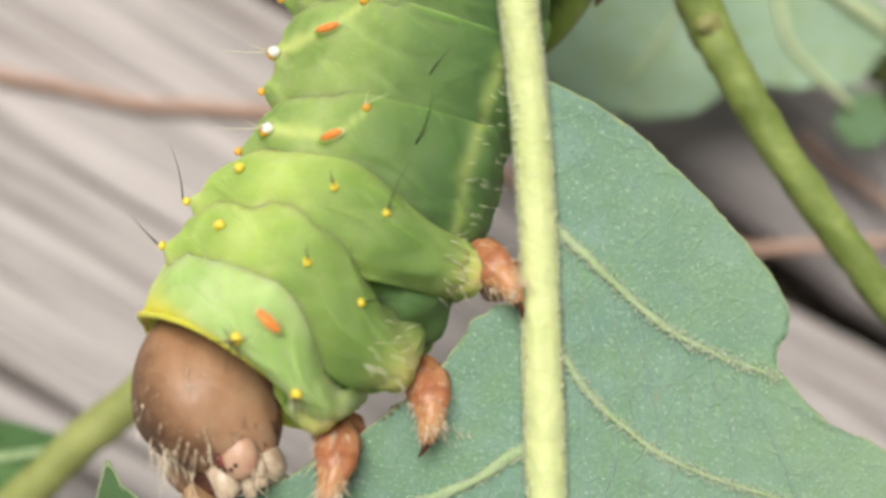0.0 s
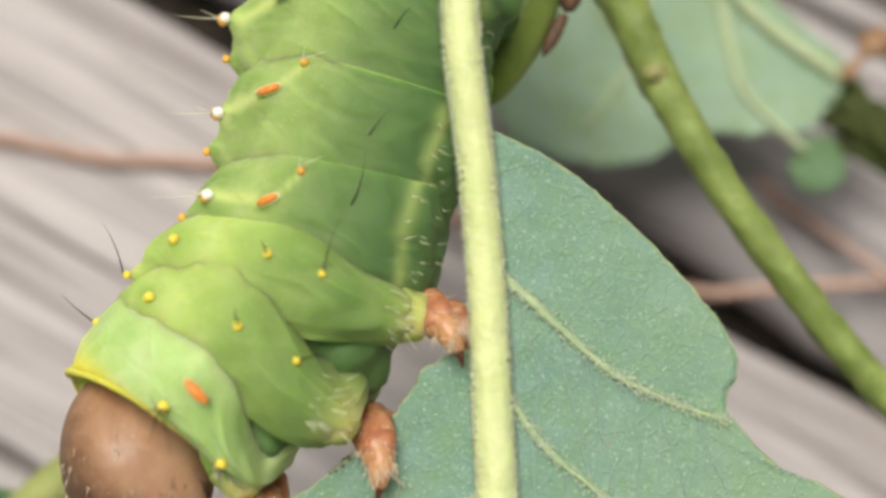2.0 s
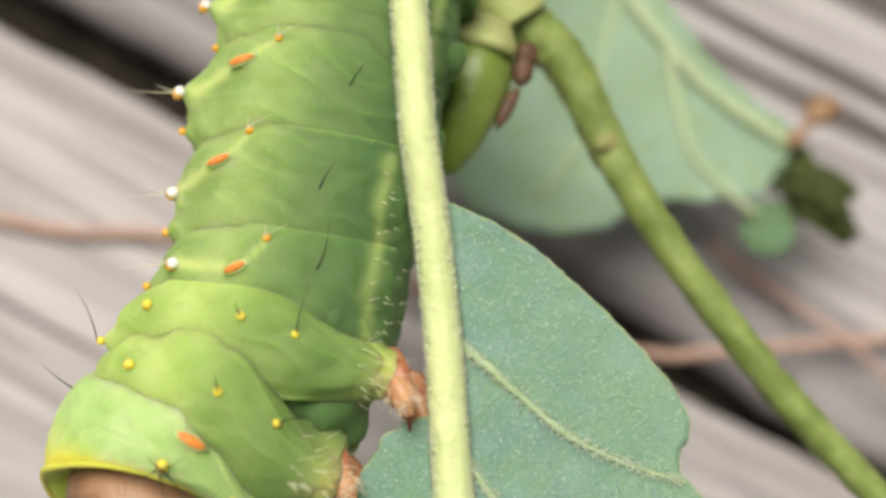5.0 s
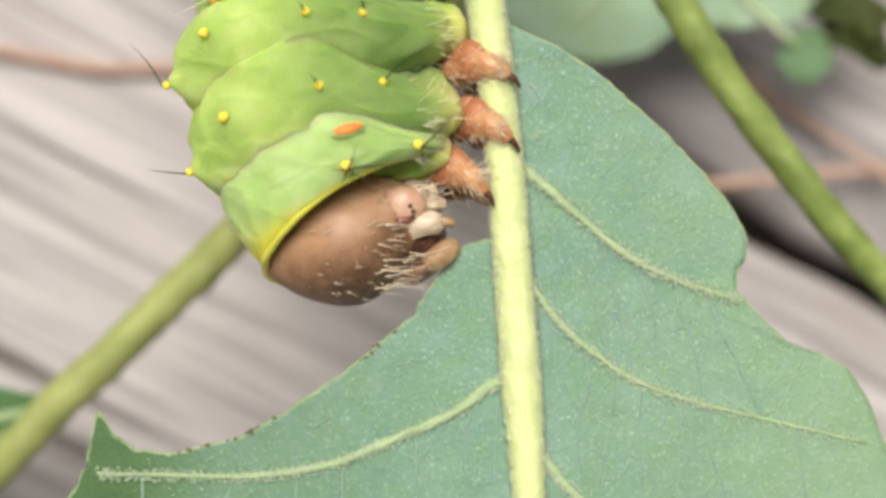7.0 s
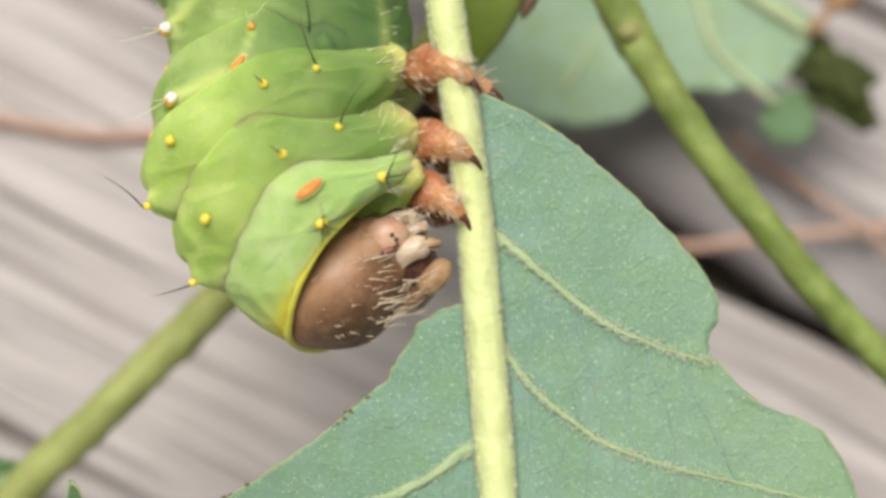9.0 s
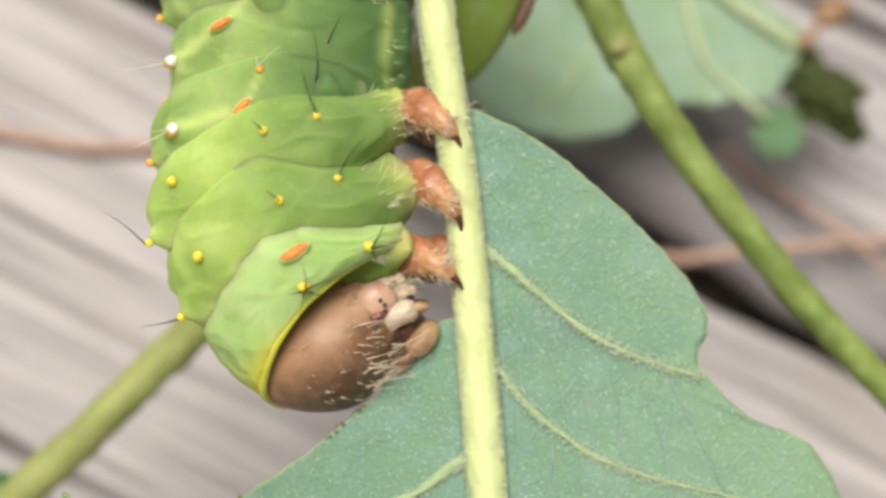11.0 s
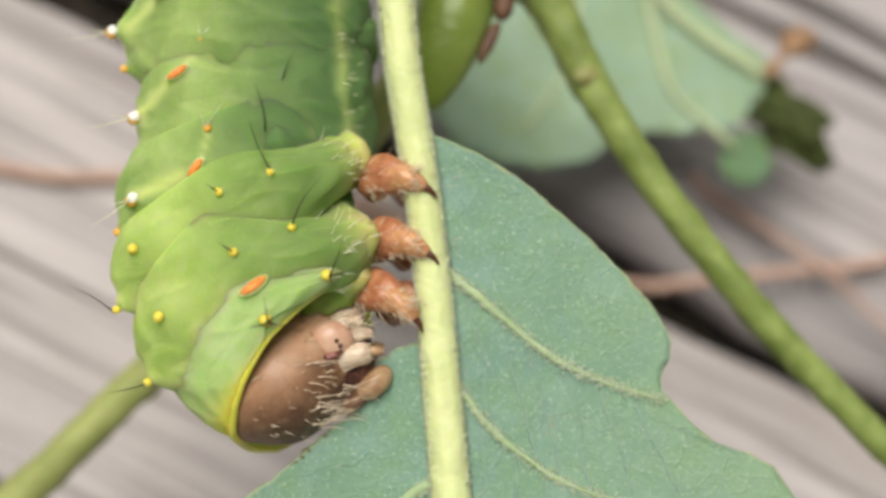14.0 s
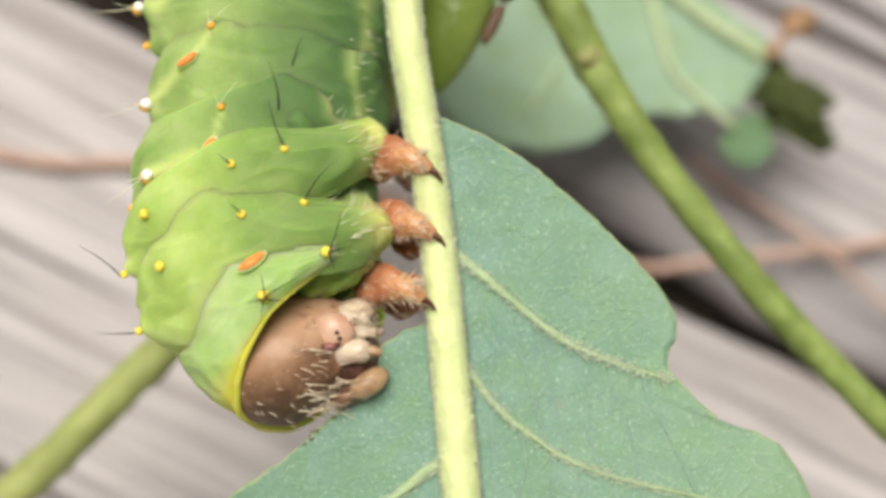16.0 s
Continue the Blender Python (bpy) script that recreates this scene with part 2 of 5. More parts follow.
RIB = stalk_material("midrib_downy", (0.62, 0.68, 0.30), (0.68, 0.73, 0.35), (0.76, 0.79, 0.48), 1.2, 0.6)
VEIN = stalk_material("vein_downy", (0.32, 0.43, 0.22), (0.42, 0.52, 0.28), (0.54, 0.61, 0.39), 0.6, 0.6)
MARGIN = stalk_material("leaf_margin", (0.25, 0.34, 0.17), (0.36, 0.43, 0.24), (0.46, 0.48, 0.30), 0.6, 0.6)
STAR_HAIR = plain("star_hairs_pale", (0.52, 0.62, 0.46), (0.66, 0.74, 0.58), 0.5, 0.6)
DOWN_VEIN = plain("vein_hairs", (0.48, 0.56, 0.36), (0.60, 0.65, 0.46), 0.5, 0.6, 0.2)
DOWN = plain("down_hairs", (0.70, 0.74, 0.42), (0.78, 0.81, 0.54), 0.5, 0.6, 0.2)
STEM = stalk_material("green_stem", (0.15, 0.205, 0.042), (0.265, 0.335, 0.09), (0.10, 0.10, 0.03), 1.0)
SCAR = stalk_material("stem_scar", (0.21, 0.235, 0.07), (0.28, 0.27, 0.10), (0.15, 0.13, 0.05))
STEM_PALE = stalk_material("pale_stem", (0.36, 0.40, 0.13), (0.44, 0.46, 0.18), (0.24, 0.26, 0.09))
STEM_OLIVE = stalk_material("olive_stem", (0.245, 0.275, 0.08), (0.345, 0.375, 0.125), (0.20, 0.135, 0.065))
CROSS_VEIN = stalk_material("cross_vein", (0.21, 0.335, 0.235), (0.24, 0.365, 0.255), (0.27, 0.395, 0.275), 0.6, 0.6)
FAR_VEIN = stalk_material("far_vein", (0.42, 0.50, 0.28), (0.49, 0.55, 0.33), (0.40, 0.41, 0.25))
BUD = stalk_material("acorn_green", (0.14, 0.20, 0.03), (0.20, 0.265, 0.055), (0.10, 0.15, 0.025), 1.5, 0.3)
SCALE = plain("bud_scale_brown", (0.07, 0.035, 0.018), (0.15, 0.075, 0.04), 0.8, 0.6)
TWIG = plain("reddish_twig", (0.40, 0.245, 0.18), (0.50, 0.34, 0.26), 2.0, 0.7, 0.0, 0.15)
CRUMB = plain("dried_leaf_crumb", (0.10, 0.11, 0.045), (0.18, 0.15, 0.08), 0.4, 0.8)
DRY = plain("dry_leaf_tip", (0.22, 0.115, 0.055), (0.36, 0.22, 0.12), 1.5, 0.7, 0.0, 0.2)


def wood_material(name, tone):
    k = Nodes(name, 0.85, 0.0, 0.25)
    along = k.mapped((0.035, 1.0, 0.3))
    grain = k.noise(2.2, 7, 0.68, along, 0.25)
    broad = k.noise(16, 3, 0.55, k.mapped((0.05, 1.0, 0.3)), 0.4)
    c = k.ramp(grain, (0.34, (0.25, 0.225, 0.222)), (0.45, (0.44, 0.408, 0.405)), (0.55, (0.575, 0.535, 0.533)), (0.70, (0.68, 0.645, 0.645)))
    c = k.mix(k.ramp(broad, (0.36, 0.5), (0.50, 0)), c, (0.24, 0.21, 0.20))
    c = k.mix(k.ramp(k.noise(45, 3), (0.45, 0), (0.7, 0.4)), c, (0.50, 0.45, 0.42))
    cracks = k.ramp(k.noise(5.5, 4, 0.6, k.mapped((0.02, 1.0, 0.3), shift=(0.3, 0.1, 0)), 0.15), (0.375, 1), (0.41, 0))
    c = k.mix(k.mix(0.85, (0, 0, 0), cracks), c, (0.09, 0.075, 0.066))
    fine = k.ramp(k.noise(1.3, 3, 0.6, k.mapped((0.012, 1.0, 0.3), shift=(0.1, 0.4, 0)), 0.1), (0.36, 1), (0.44, 0))
    c = k.mix(k.mix(0.7, (0, 0, 0), fine), c, (0.20, 0.175, 0.165))
    knots = k.ramp(k.noise(14, 2, 0.5, k.mapped((0.35, 1.0, 0.3), shift=(0.6, 0.2, 0))), (0.66, 0), (0.74, 0.6))
    c = k.mix(knots, c, (0.28, 0.23, 0.20))
    k.colour(k.mix(1.0, c, tone, "MULTIPLY"))
    k.bump(grain, 0.6, 0.6)
    n = k.t.nodes.new("ShaderNodeInvert")
    k.link(cracks, n.inputs[1])
    k.bump(n.outputs[0], 0.8, 0.8)
    return k.m


WOOD = wood_material("weathered_wood", (0.865, 0.845, 0.815))
WOOD_GREY = wood_material("weathered_grey_wood", (0.80, 0.79, 0.775))


def soil_material():
    k = Nodes("dark_soil", 0.95, 0.0, 0.2)
    k.colour(k.mix(k.ramp(k.noise(60, 6, 0.65), (0.35, 0), (0.65, 1)), (0.03, 0.024, 0.018), (0.075, 0.065, 0.045)))
    k.bump(k.noise(25, 5), 12, 0.8)
    return k.m


SOIL = soil_material()
JOINT_FILL = plain("joint_fill", (0.02, 0.016, 0.012), (0.05, 0.04, 0.03), 3.0, 0.95, 0.0, 0.6, 0.2)


# ---- builders ----
def mesh_of(name, bm, material, smooth=True):
    bm.verts.ensure_lookup_table()
    for v in bm.verts:
        v.co *= MM
    bmesh.ops.recalc_face_normals(bm, faces=bm.faces)
    me = bpy.data.meshes.new(name)
    bm.to_mesh(me)
    bm.free()
    me.materials.append(material)
    for p in me.polygons:
        p.use_smooth = smooth
    return me


def part(name, bm, material, parent, label="", smooth=True):
    """One mesh under a thing or a part; its vertices are given in millimetres in the parent's space."""
    ob = new(name, mesh_of(name, bm, material, smooth))
    ob.parent = parent
    return tagged(ob, label)


def thing(name, at=(0, 0, 0), **tags):
    ob = new(name)
    ob.empty_display_size = 0.003
    ob.location = Vector(at) * MM
    return tagged(ob, **tags)


def spline(points, n):
    """n points along a smooth curve through points, which may be of any size."""
    p = [np.array(q, float) for q in points]
    p = [2 * p[0] - p[1], *p, 2 * p[-1] - p[-2]]
    out = []
    for i in range(n):
        s = (len(p) - 3) * i / (n - 1)
        j = min(int(s), len(p) - 4)
        u = s - j
        a, b, c, d = p[j:j + 4]
        out.append(0.5 * (2 * b + (c - a) * u + (2 * a - 5 * b + 4 * c - d) * u * u + (3 * b - a - 3 * c + d) * u ** 3))
    return out


def tube(bm, path, radius, sides=10, rough=0.0, flat=1.0, seed=0):
    """A rounded, closed tube along path; radius(s) for s from 0 to 1, rough: uneven by that share, flat: its height over its width."""
    rings = []
    n = len(path)
    for i, p in enumerate(path):
        p = Vector(p)
        d = (Vector(path[min(i + 1, n - 1)]) - Vector(path[max(i - 1, 0)])).normalized()
        side = d.cross(Vector((0, 0, 1)))
        side = side.normalized() if side.length > 1e-4 else Vector((1, 0, 0))
        up = side.cross(d)
        r = radius(i / (n - 1))
        ring = []
        for k in range(sides):
            a = 2 * math.pi * k / sides
            w = 1 + rough * noise.noise((p + Vector((seed, 0, k * 1.7))) * 0.9)
            ring.append(bm.verts.new(p + side * (math.cos(a) * r * w) + up * (math.sin(a) * r * w * flat)))
        rings.append(ring)
    for a, b in zip(rings, rings[1:]):
        for k in range(sides):
            bm.faces.new((a[k], a[(k + 1) % sides], b[(k + 1) % sides], b[k]))
    bm.faces.new(rings[0][::-1])
    bm.faces.new(rings[-1])
    return bm


def hair(bm, base, way, length, width, bend=0.0, steps=4):
    """One bristle: a thin three-sided spike that may bend sideways."""
    way = Vector(way).normalized()
    side = way.cross(Vector((0.31, 0.2, 0.93))).normalized()
    up = side.cross(way)
    last = None
    for i in range(steps):
        s = i / steps
        c = Vector(base) + way * (length * s) + side * (bend * length * s * s)
        r = width * (1 - s) + width * 0.12
        ring = [bm.verts.new(c + side * (math.cos(a) * r) + up * (math.sin(a) * r)) for a in (0, 2.094, 4.189)]
        if last:
            for k in range(3):
                bm.faces.new((last[k], last[(k + 1) % 3], ring[(k + 1) % 3], ring[k]))
        last = ring
    tip = bm.verts.new(Vector(base) + way * length + side * (bend * length))
    for k in range(3):
        bm.faces.new((last[k], last[(k + 1) % 3], tip))
    return bm


def blob(bm, centre, size, sub=2, lump=0.0, turn=None, seed=0.0, freq=1.0):
    """A rounded lump with an uneven surface."""
    made = bmesh.ops.create_icosphere(bm, subdivisions=sub, radius=1.0)["verts"]
    turn = turn or Matrix.Identity(3)
    for v in made:
        d = v.co.copy()
        k = 1 + lump * noise.noise(d * freq + Vector((seed, seed * 0.7, 0)))
        v.co = Vector(centre) + turn @ Vector((d.x * size[0] * k, d.y * size[1] * k, d.z * size[2] * k))
    return bm


# ---- the ground and the deck ----
def make_ground():
    bm = bmesh.new()
    n, far = 24, 400000.0
    ring = [bm.verts.new((math.cos(2 * math.pi * k / n) * far, math.sin(2 * math.pi * k / n) * far, -260)) for k in range(n)]
    mid = bm.verts.new((0, 0, -260))
    for k in range(n):
        bm.faces.new((mid, ring[k], ring[(k + 1) % n]))
    ob = new("ground", mesh_of("ground", bm, SOIL, False))
    return tagged(ob, "dark bare soil under the wooden deck", "ground", kind="structure")


def make_deck():
    """Weathered boards with open joints; one joint runs under the leaf."""
    deck = thing("floor", (8.5, 10.7, 12), label="weathered grey wooden deck of long boards", category="deck", kind="structure")
    deck.rotation_euler = (0, 0, radians(-28.0))
    width, gap, thick, half = 140.6, 6.3, 24.0, 1500.0
    bm = bmesh.new()
    w = width / 2
    profile = [(-w, -thick), (-w, -8.0), (-w + 2.0, -5.0), (-w + 5.0, -2.8), (-w + 9.0, -1.3), (-w + 15.0, -0.5), (-w + 24.0, 0.0), (-w * 0.5, 0.25), (0, 0.3), (w * 0.5, 0.25), (w - 2.6, 0.0), (w - 0.7, -1.0), (w, -3.0), (w, -thick)]
    xs = [-half, -700, -300, *[-150 + 3.0 * i for i in range(101)], 300, 700, half]
    rows = []
    for x in xs:
        row = []
        for y, z in profile:
            edge = 1.0 if abs(y) > w - 4 else 0.3
            dy = 0.9 * edge * noise.noise(Vector((x * 0.06, y * 0.1, 0))) + 0.35 * edge * noise.noise(Vector((x * 0.4, y, 3)))
            dz = 0.25 * noise.noise(Vector((x * 0.05, y * 0.2, 5)))
            dy -= 2.4 * min(1.0, max(0.0, (x - 12) / 26)) * math.exp(-max(0.0, x - 80) / 90) if y < 5 - w else 0
            row.append(bm.verts.new((x, y + dy, z + (dz if z > -5 else 0))))
        rows.append(row)
    for a, b in zip(rows, rows[1:]):
        for k in range(len(profile) - 1):
            bm.faces.new((a[k], a[k + 1], b[k + 1], b[k]))
        bm.faces.new((a[-1], a[0], b[0], b[-1]))
    bm.faces.new(rows[0])
    bm.faces.new(rows[-1][::-1])
    me = mesh_of("plank", bm, WOOD)
    dark = me.copy()
    dark.materials[0] = WOOD_GREY
    for i in range(-8, 8):
        ob = new("plank", me if i % 2 else dark)
        ob.parent = deck
        ob.location = Vector((37.0 * math.sin(i * 2.1), (i + 0.5) * (width + gap), -0.3)) * MM
    for i in range(-7, 8):  # an unseen dark fill, added in the joints to set how dark they look
        bm = bmesh.new()
        edge = []
        for k in range(61):
            x, y = -600 + 20.0 * k, i * (width + gap)
            low = -17.5 + 1.2 * noise.noise(Vector((x * 0.05, i * 3.0, 0)))
            edge.append([bm.verts.new((x, y + d, low + dz)) for d, dz in ((-4, 0), (0, 0.8), (4, 0), (4, -8), (-4, -8))])
        for a, b in zip(edge, edge[1:]):
            for k in range(5):
                bm.faces.new((a[k], a[(k + 1) % 5], b[(k + 1) % 5], b[k]))
        bm.faces.new(edge[0])
        bm.faces.new(edge[-1][::-1])
        part("joint_fill", bm, JOINT_FILL, deck, "dark fill added between two boards")
    return deck


make_ground()
make_deck()


# ---- leaves ----
def rib_x(y):
    return float(np.interp(-y, [-60, -24.6, -15.2, -9, -1.8, 5.1, 11, 19.5, 30, 43], [-3.0, 0.7, 1.5, 2.4, 3.2, 3.7, 4.15, 4.75, 5.6, 6.5]))


def sheet(bm, inner, outer, rows, cols, height, thick=0.28, jag=0.0, seed=0.0):
    """A leaf half: a thin solid sheet ruled from inner to outer, two open lines of points. Returns the outer rim."""
    def spread(line):
        p = np.array(line, float)
        s = np.r_[0, np.cumsum(np.linalg.norm(np.diff(outer_p, axis=0), axis=1))]
        at = np.linspace(0, s[-1], rows)
        return np.stack([np.interp(at, s, p[:, k]) for k in range(2)], 1)
    outer_p = np.array(outer, float)
    a, b = spread(inner), spread(outer)
    for i in range(2, rows - 2):  # a slightly nibbled, downy rim
        d = b[i] - a[i]
        d /= max(np.linalg.norm(d), 1e-6)
        b[i] += d * jag * (noise.noise(Vector((b[i][0] * 1.3, b[i][1] * 1.3, seed))) + 0.6 * noise.noise(Vector((b[i][0] * 4, b[i][1] * 4, seed + 7))))
    top, low, rim = [], [], []
    for i in range(rows):
        t_row, l_row = [], []
        for j in range(cols + 1):
            x, y = a[i] + (b[i] - a[i]) * (j / cols)
            z = height(x, y)
            t_row.append(bm.verts.new((x, y, z)))
            l_row.append(bm.verts.new((x, y, z - thick)))
        top.append(t_row)
        low.append(l_row)
        rim.append((*b[i], height(*b[i]) - thick * 0.5))
    for i in range(rows - 1):
        for j in range(cols):
            bm.faces.new((top[i][j], top[i + 1][j], top[i + 1][j + 1], top[i][j + 1]))
            bm.faces.new((low[i][j], low[i][j + 1], low[i + 1][j + 1], low[i + 1][j]))
        for j, f in ((0, 1), (cols, 0)):
            q = (top[i][j], top[i + 1][j], low[i + 1][j], low[i][j])
            bm.faces.new(q if f else q[::-1])
    for i in (0, rows - 1):
        for j in range(cols):
            bm.faces.new((top[i][j], top[i][j + 1], low[i][j + 1], low[i][j]))
    return rim


RIGHT_RIM = [(3.0, 10.9, 10.7), (6.5, 9.3, 9.5), (9.1, 7.7, 8.5), (12.7, 4.5, 6.5), (15.2, 2.0, 5.0), (17.4, -0.4, 3.8), (18.5, -2.1, 3.1), (18.9, -3.2, 2.8),
             (18.75, -4.3, 2.5), (18.25, -5.0, 2.2), (18.2, -6.4, 1.8), (19.9, -8.3, 0.4), (21.9, -10.2, -1.2), (23.9, -10.6, -2.3), (25.6, -11.6, -3.6),
             (26.9, -13.6, -5.0), (28.1, -16.6, -6.8), (29.0, -19.5, -9.0), (29.4, -23.0, -12.0), (27.0, -27.0, -17.0), (22.0, -32.0, -24.0), (15.0, -38.0, -33.0), (6.6, -43.0, -41.0)]
LEFT_RIM = [(3.3, -2.8), (1.0, -3.3), (-0.5, -4.4), (-1.8, -6.5), (-2.6, -7.9), (-4.3, -9.3), (-7.5, -11.9), (-11.2, -14.3), (-13.7, -15.7), (-16.7, -16.5), (-18.5, -16.9),
            (-20.8, -16.6), (-22.2, -15.5), (-23.1, -14.0), (-23.5, -15.8), (-23.9, -17.6)]
LEFT_INNER = [(3.6, -3.0), (3.7, -5.0), (3.75, -6.5), (3.85, -8.0), (3.95, -9.5), (3.95, -11.3), (-0.6, -14.4), (-5.5, -16.55), (-9.0, -17.6), (-14.8, -18.2), (-17.5, -18.2),
              (-20.0, -18.1), (-21.5, -18.05), (-22.6, -18.02), (-23.0, -18.0), (-23.2, -18.0)]
LOW_RIM = [(-23.9, -17.6), (-24.5, -19.0), (-26.0, -20.8), (-27.0, -24.0), (-25.0, -28.0), (-20.0, -31.0), (-16.0, -35.0), (-8.0, -40.0), (6.0, -43.0)]
LOW_INNER = [(-23.2, -18.0), (-21.0, -18.08), (-18.0, -18.2), (-12.0, -18.1), (-5.5, -16.55), (2.3, -12.4), (4.2, -14.0), (5.0, -24.0), (6.3, -41.0)]
VEINS = [[(3.4, 2.4), (4.2, 1.7), (6.9, -0.5), (10.7, -3.75), (14.3, -5.6), (18.5, -7.0)],
         [(3.9, -4.6), (5.2, -6.3), (7.4, -9.0), (10.7, -11.6), (14.0, -13.1), (18.0, -14.2), (26.9, -16.4)],
         [(4.6, -15.5), (5.8, -17.2), (7.8, -19.6), (12.5, -23.6), (20.0, -27.0), (26.5, -27.2)],
         [(3.9, -11.4), (2.3, -12.4), (-0.6, -14.4), (-3.9, -15.8), (-7.5, -17.3), (-11.2, -18.0), (-14.8, -18.2), (-20.2, -18.1), (-23.2, -18.0)],
         [(4.9, -21.0), (0.0, -24.5), (-8.0, -27.4), (-18.0, -29.0), (-24.5, -28.0)]]


def leaf_z(x, y):
    d = x - rib_x(y)
    return 72.0 + 0.28 * noise.noise(Vector((x * 0.12, y * 0.12, 1))) + 0.10 * noise.noise(Vector((x * 0.45, y * 0.45, 4))) - 0.0006 * d * d


def make_main_leaf():
    leaf = thing("oak_leaf", (-0.45, -0.93, 0), label="blue-green oak leaf underside with pale downy midrib, partly eaten", category="leaf")
    rims = []
    for inner, rim, seed in (([(rib_x(m), m) for *_, m in RIGHT_RIM], [(x, y) for x, y, _ in RIGHT_RIM], 1.0), (LEFT_INNER, LEFT_RIM, 5.0), (LOW_INNER, LOW_RIM, 7.0)):
        bm = bmesh.new()
        rims.append(sheet(bm, inner, rim, 300, 40, leaf_z, 0.28, 0.16, seed))
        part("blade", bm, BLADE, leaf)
    # the midrib runs on upwards as the leaf stalk
    rib = spline([(-9.0, 58, 62), (-3.2, 46, 67), (-0.6, 35, 71), (0.7, 24.6, 72.8), (1.5, 15.2, 73), (2.4, 9, 72.7), (3.2, 1.8, 72.5), (3.7, -5.1, 72.4), (4.15, -11, 72.4), (4.75, -19.5, 72.3), (5.6, -30, 72.2), (6.5, -43, 72)], 150)
    width = lambda s: float(np.interp(s, [0, 0.25, 0.5, 0.75, 1], [1.35, 1.12, 1.08, 1.2, 0.35]))
    rib_part = part("midrib", tube(bmesh.new(), rib, width, 22, 0.16), RIB, leaf, "pale yellow-green midrib covered with fine down")
    bm = bmesh.new()
    for _ in range(15000):
        q = random.random()
        i = min(int(q * 149), 148)
        c = Vector(rib[i]).lerp(Vector(rib[i + 1]), q * 149 - i)
        a = random.uniform(0.5, math.pi - 0.5) if random.random() < 0.12 else random.choice((0.0, math.pi)) + random.gauss(0, 0.42)
        out = Vector((math.cos(a), random.uniform(-0.5, 0.5), math.sin(a)))
        flat = 0.4 if abs(out.x) < 0.8 else 1.0
        hair(bm, c + Vector((out.x, 0, out.z)) * (width(q) * 0.95), out + Vector((random.uniform(-0.6, 0.6), random.uniform(-0.9, 0.9), random.uniform(-0.3, 0.5))), random.uniform(0.14, 0.44) * flat, random.uniform(0.022, 0.038), random.uniform(-0.7, 0.7), 2)
    for _ in range(1300):  # little stars of hairs that make its outline woolly
        i = random.randrange(148)
        c = Vector(rib[i]).lerp(Vector(rib[i + 1]), random.random())
        a = random.choice((random.gauss(0.05, 0.3), random.gauss(math.pi - 0.05, 0.3)))
        root = c + Vector((math.cos(a), 0, math.sin(a))) * (width(i / 149) * 1.02)
        for _ in range(5):
            hair(bm, root, Vector((math.cos(a) + random.uniform(-0.9, 0.9), random.uniform(-1, 1), math.sin(a) + random.uniform(-0.9, 0.9))), random.uniform(0.12, 0.32), 0.04, 0.2, 1)
    tagged(part("down", bm, DOWN, rib_part), kind="stuff")
    for line, size in zip(VEINS, (1.0, 0.72, 0.9, 0.95, 0.9)):
        pts = [(p[0], p[1], leaf_z(p[0], p[1]) + 0.06) for p in spline(line, 60)]
        vein = part("vein", tube(bmesh.new(), pts, lambda s: 0.40 * size * (1 - 0.72 * s), 10, 0.6, 0.9), VEIN, leaf)
        bm = bmesh.new()
        for _ in range(int(1500 * size)):
            s = random.random() ** 1.5
            c = Vector(pts[int(s * 59)]) + Vector((random.uniform(-0.4, 0.4), random.uniform(-0.4, 0.4), 0.14))
            hair(bm, c, (random.uniform(-1, 1), random.uniform(-1, 1), random.uniform(0.2, 1)), random.uniform(0.12, 0.36), 0.045, 0.3, 2)
        tagged(part("down", bm, DOWN_VEIN, vein), kind="stuff")
    for rim in rims:
        edge = part("margin", tube(bmesh.new(), rim[2:-2], lambda s: 0.13, 6, 0.8), MARGIN, leaf, "pale downy leaf edge")
        bm = bmesh.new()
        for _ in range(1100):
            p = random.choice(rim[2:-2])
            hair(bm, p, (random.uniform(-1, 1), random.uniform(-1, 1), random.uniform(-0.2, 0.8)), random.uniform(0.1, 0.36), 0.04, 0.3, 2)
        tagged(part("down", bm, MARGIN, edge), kind="stuff")
    # dark, dried crumbs along the eaten edge
    rnd = random.Random(8)
    bm = bmesh.new()
    for _ in range(34):
        p = rims[1][int(300 * min(0.72, max(0.12, rnd.choice((0.3, 0.38, 0.5, 0.58, 0.66)) + rnd.gauss(0, 0.05))))]
        r = rnd.uniform(0.04, 0.15)
        blob(bm, (p[0] + rnd.uniform(-0.15, 0.15), p[1] + rnd.uniform(-0.05, 0.2), p[2] + rnd.uniform(0, 0.2)), (r * 1.6, r, r), 1, 0.5, None, rnd.random() * 9)
    tagged(part("eaten_edge", bm, CRUMB, leaf, "dried brown crumbs on the eaten edge"), kind="stuff")
    # faint cross veins between the side veins
    rnd = random.Random(31)
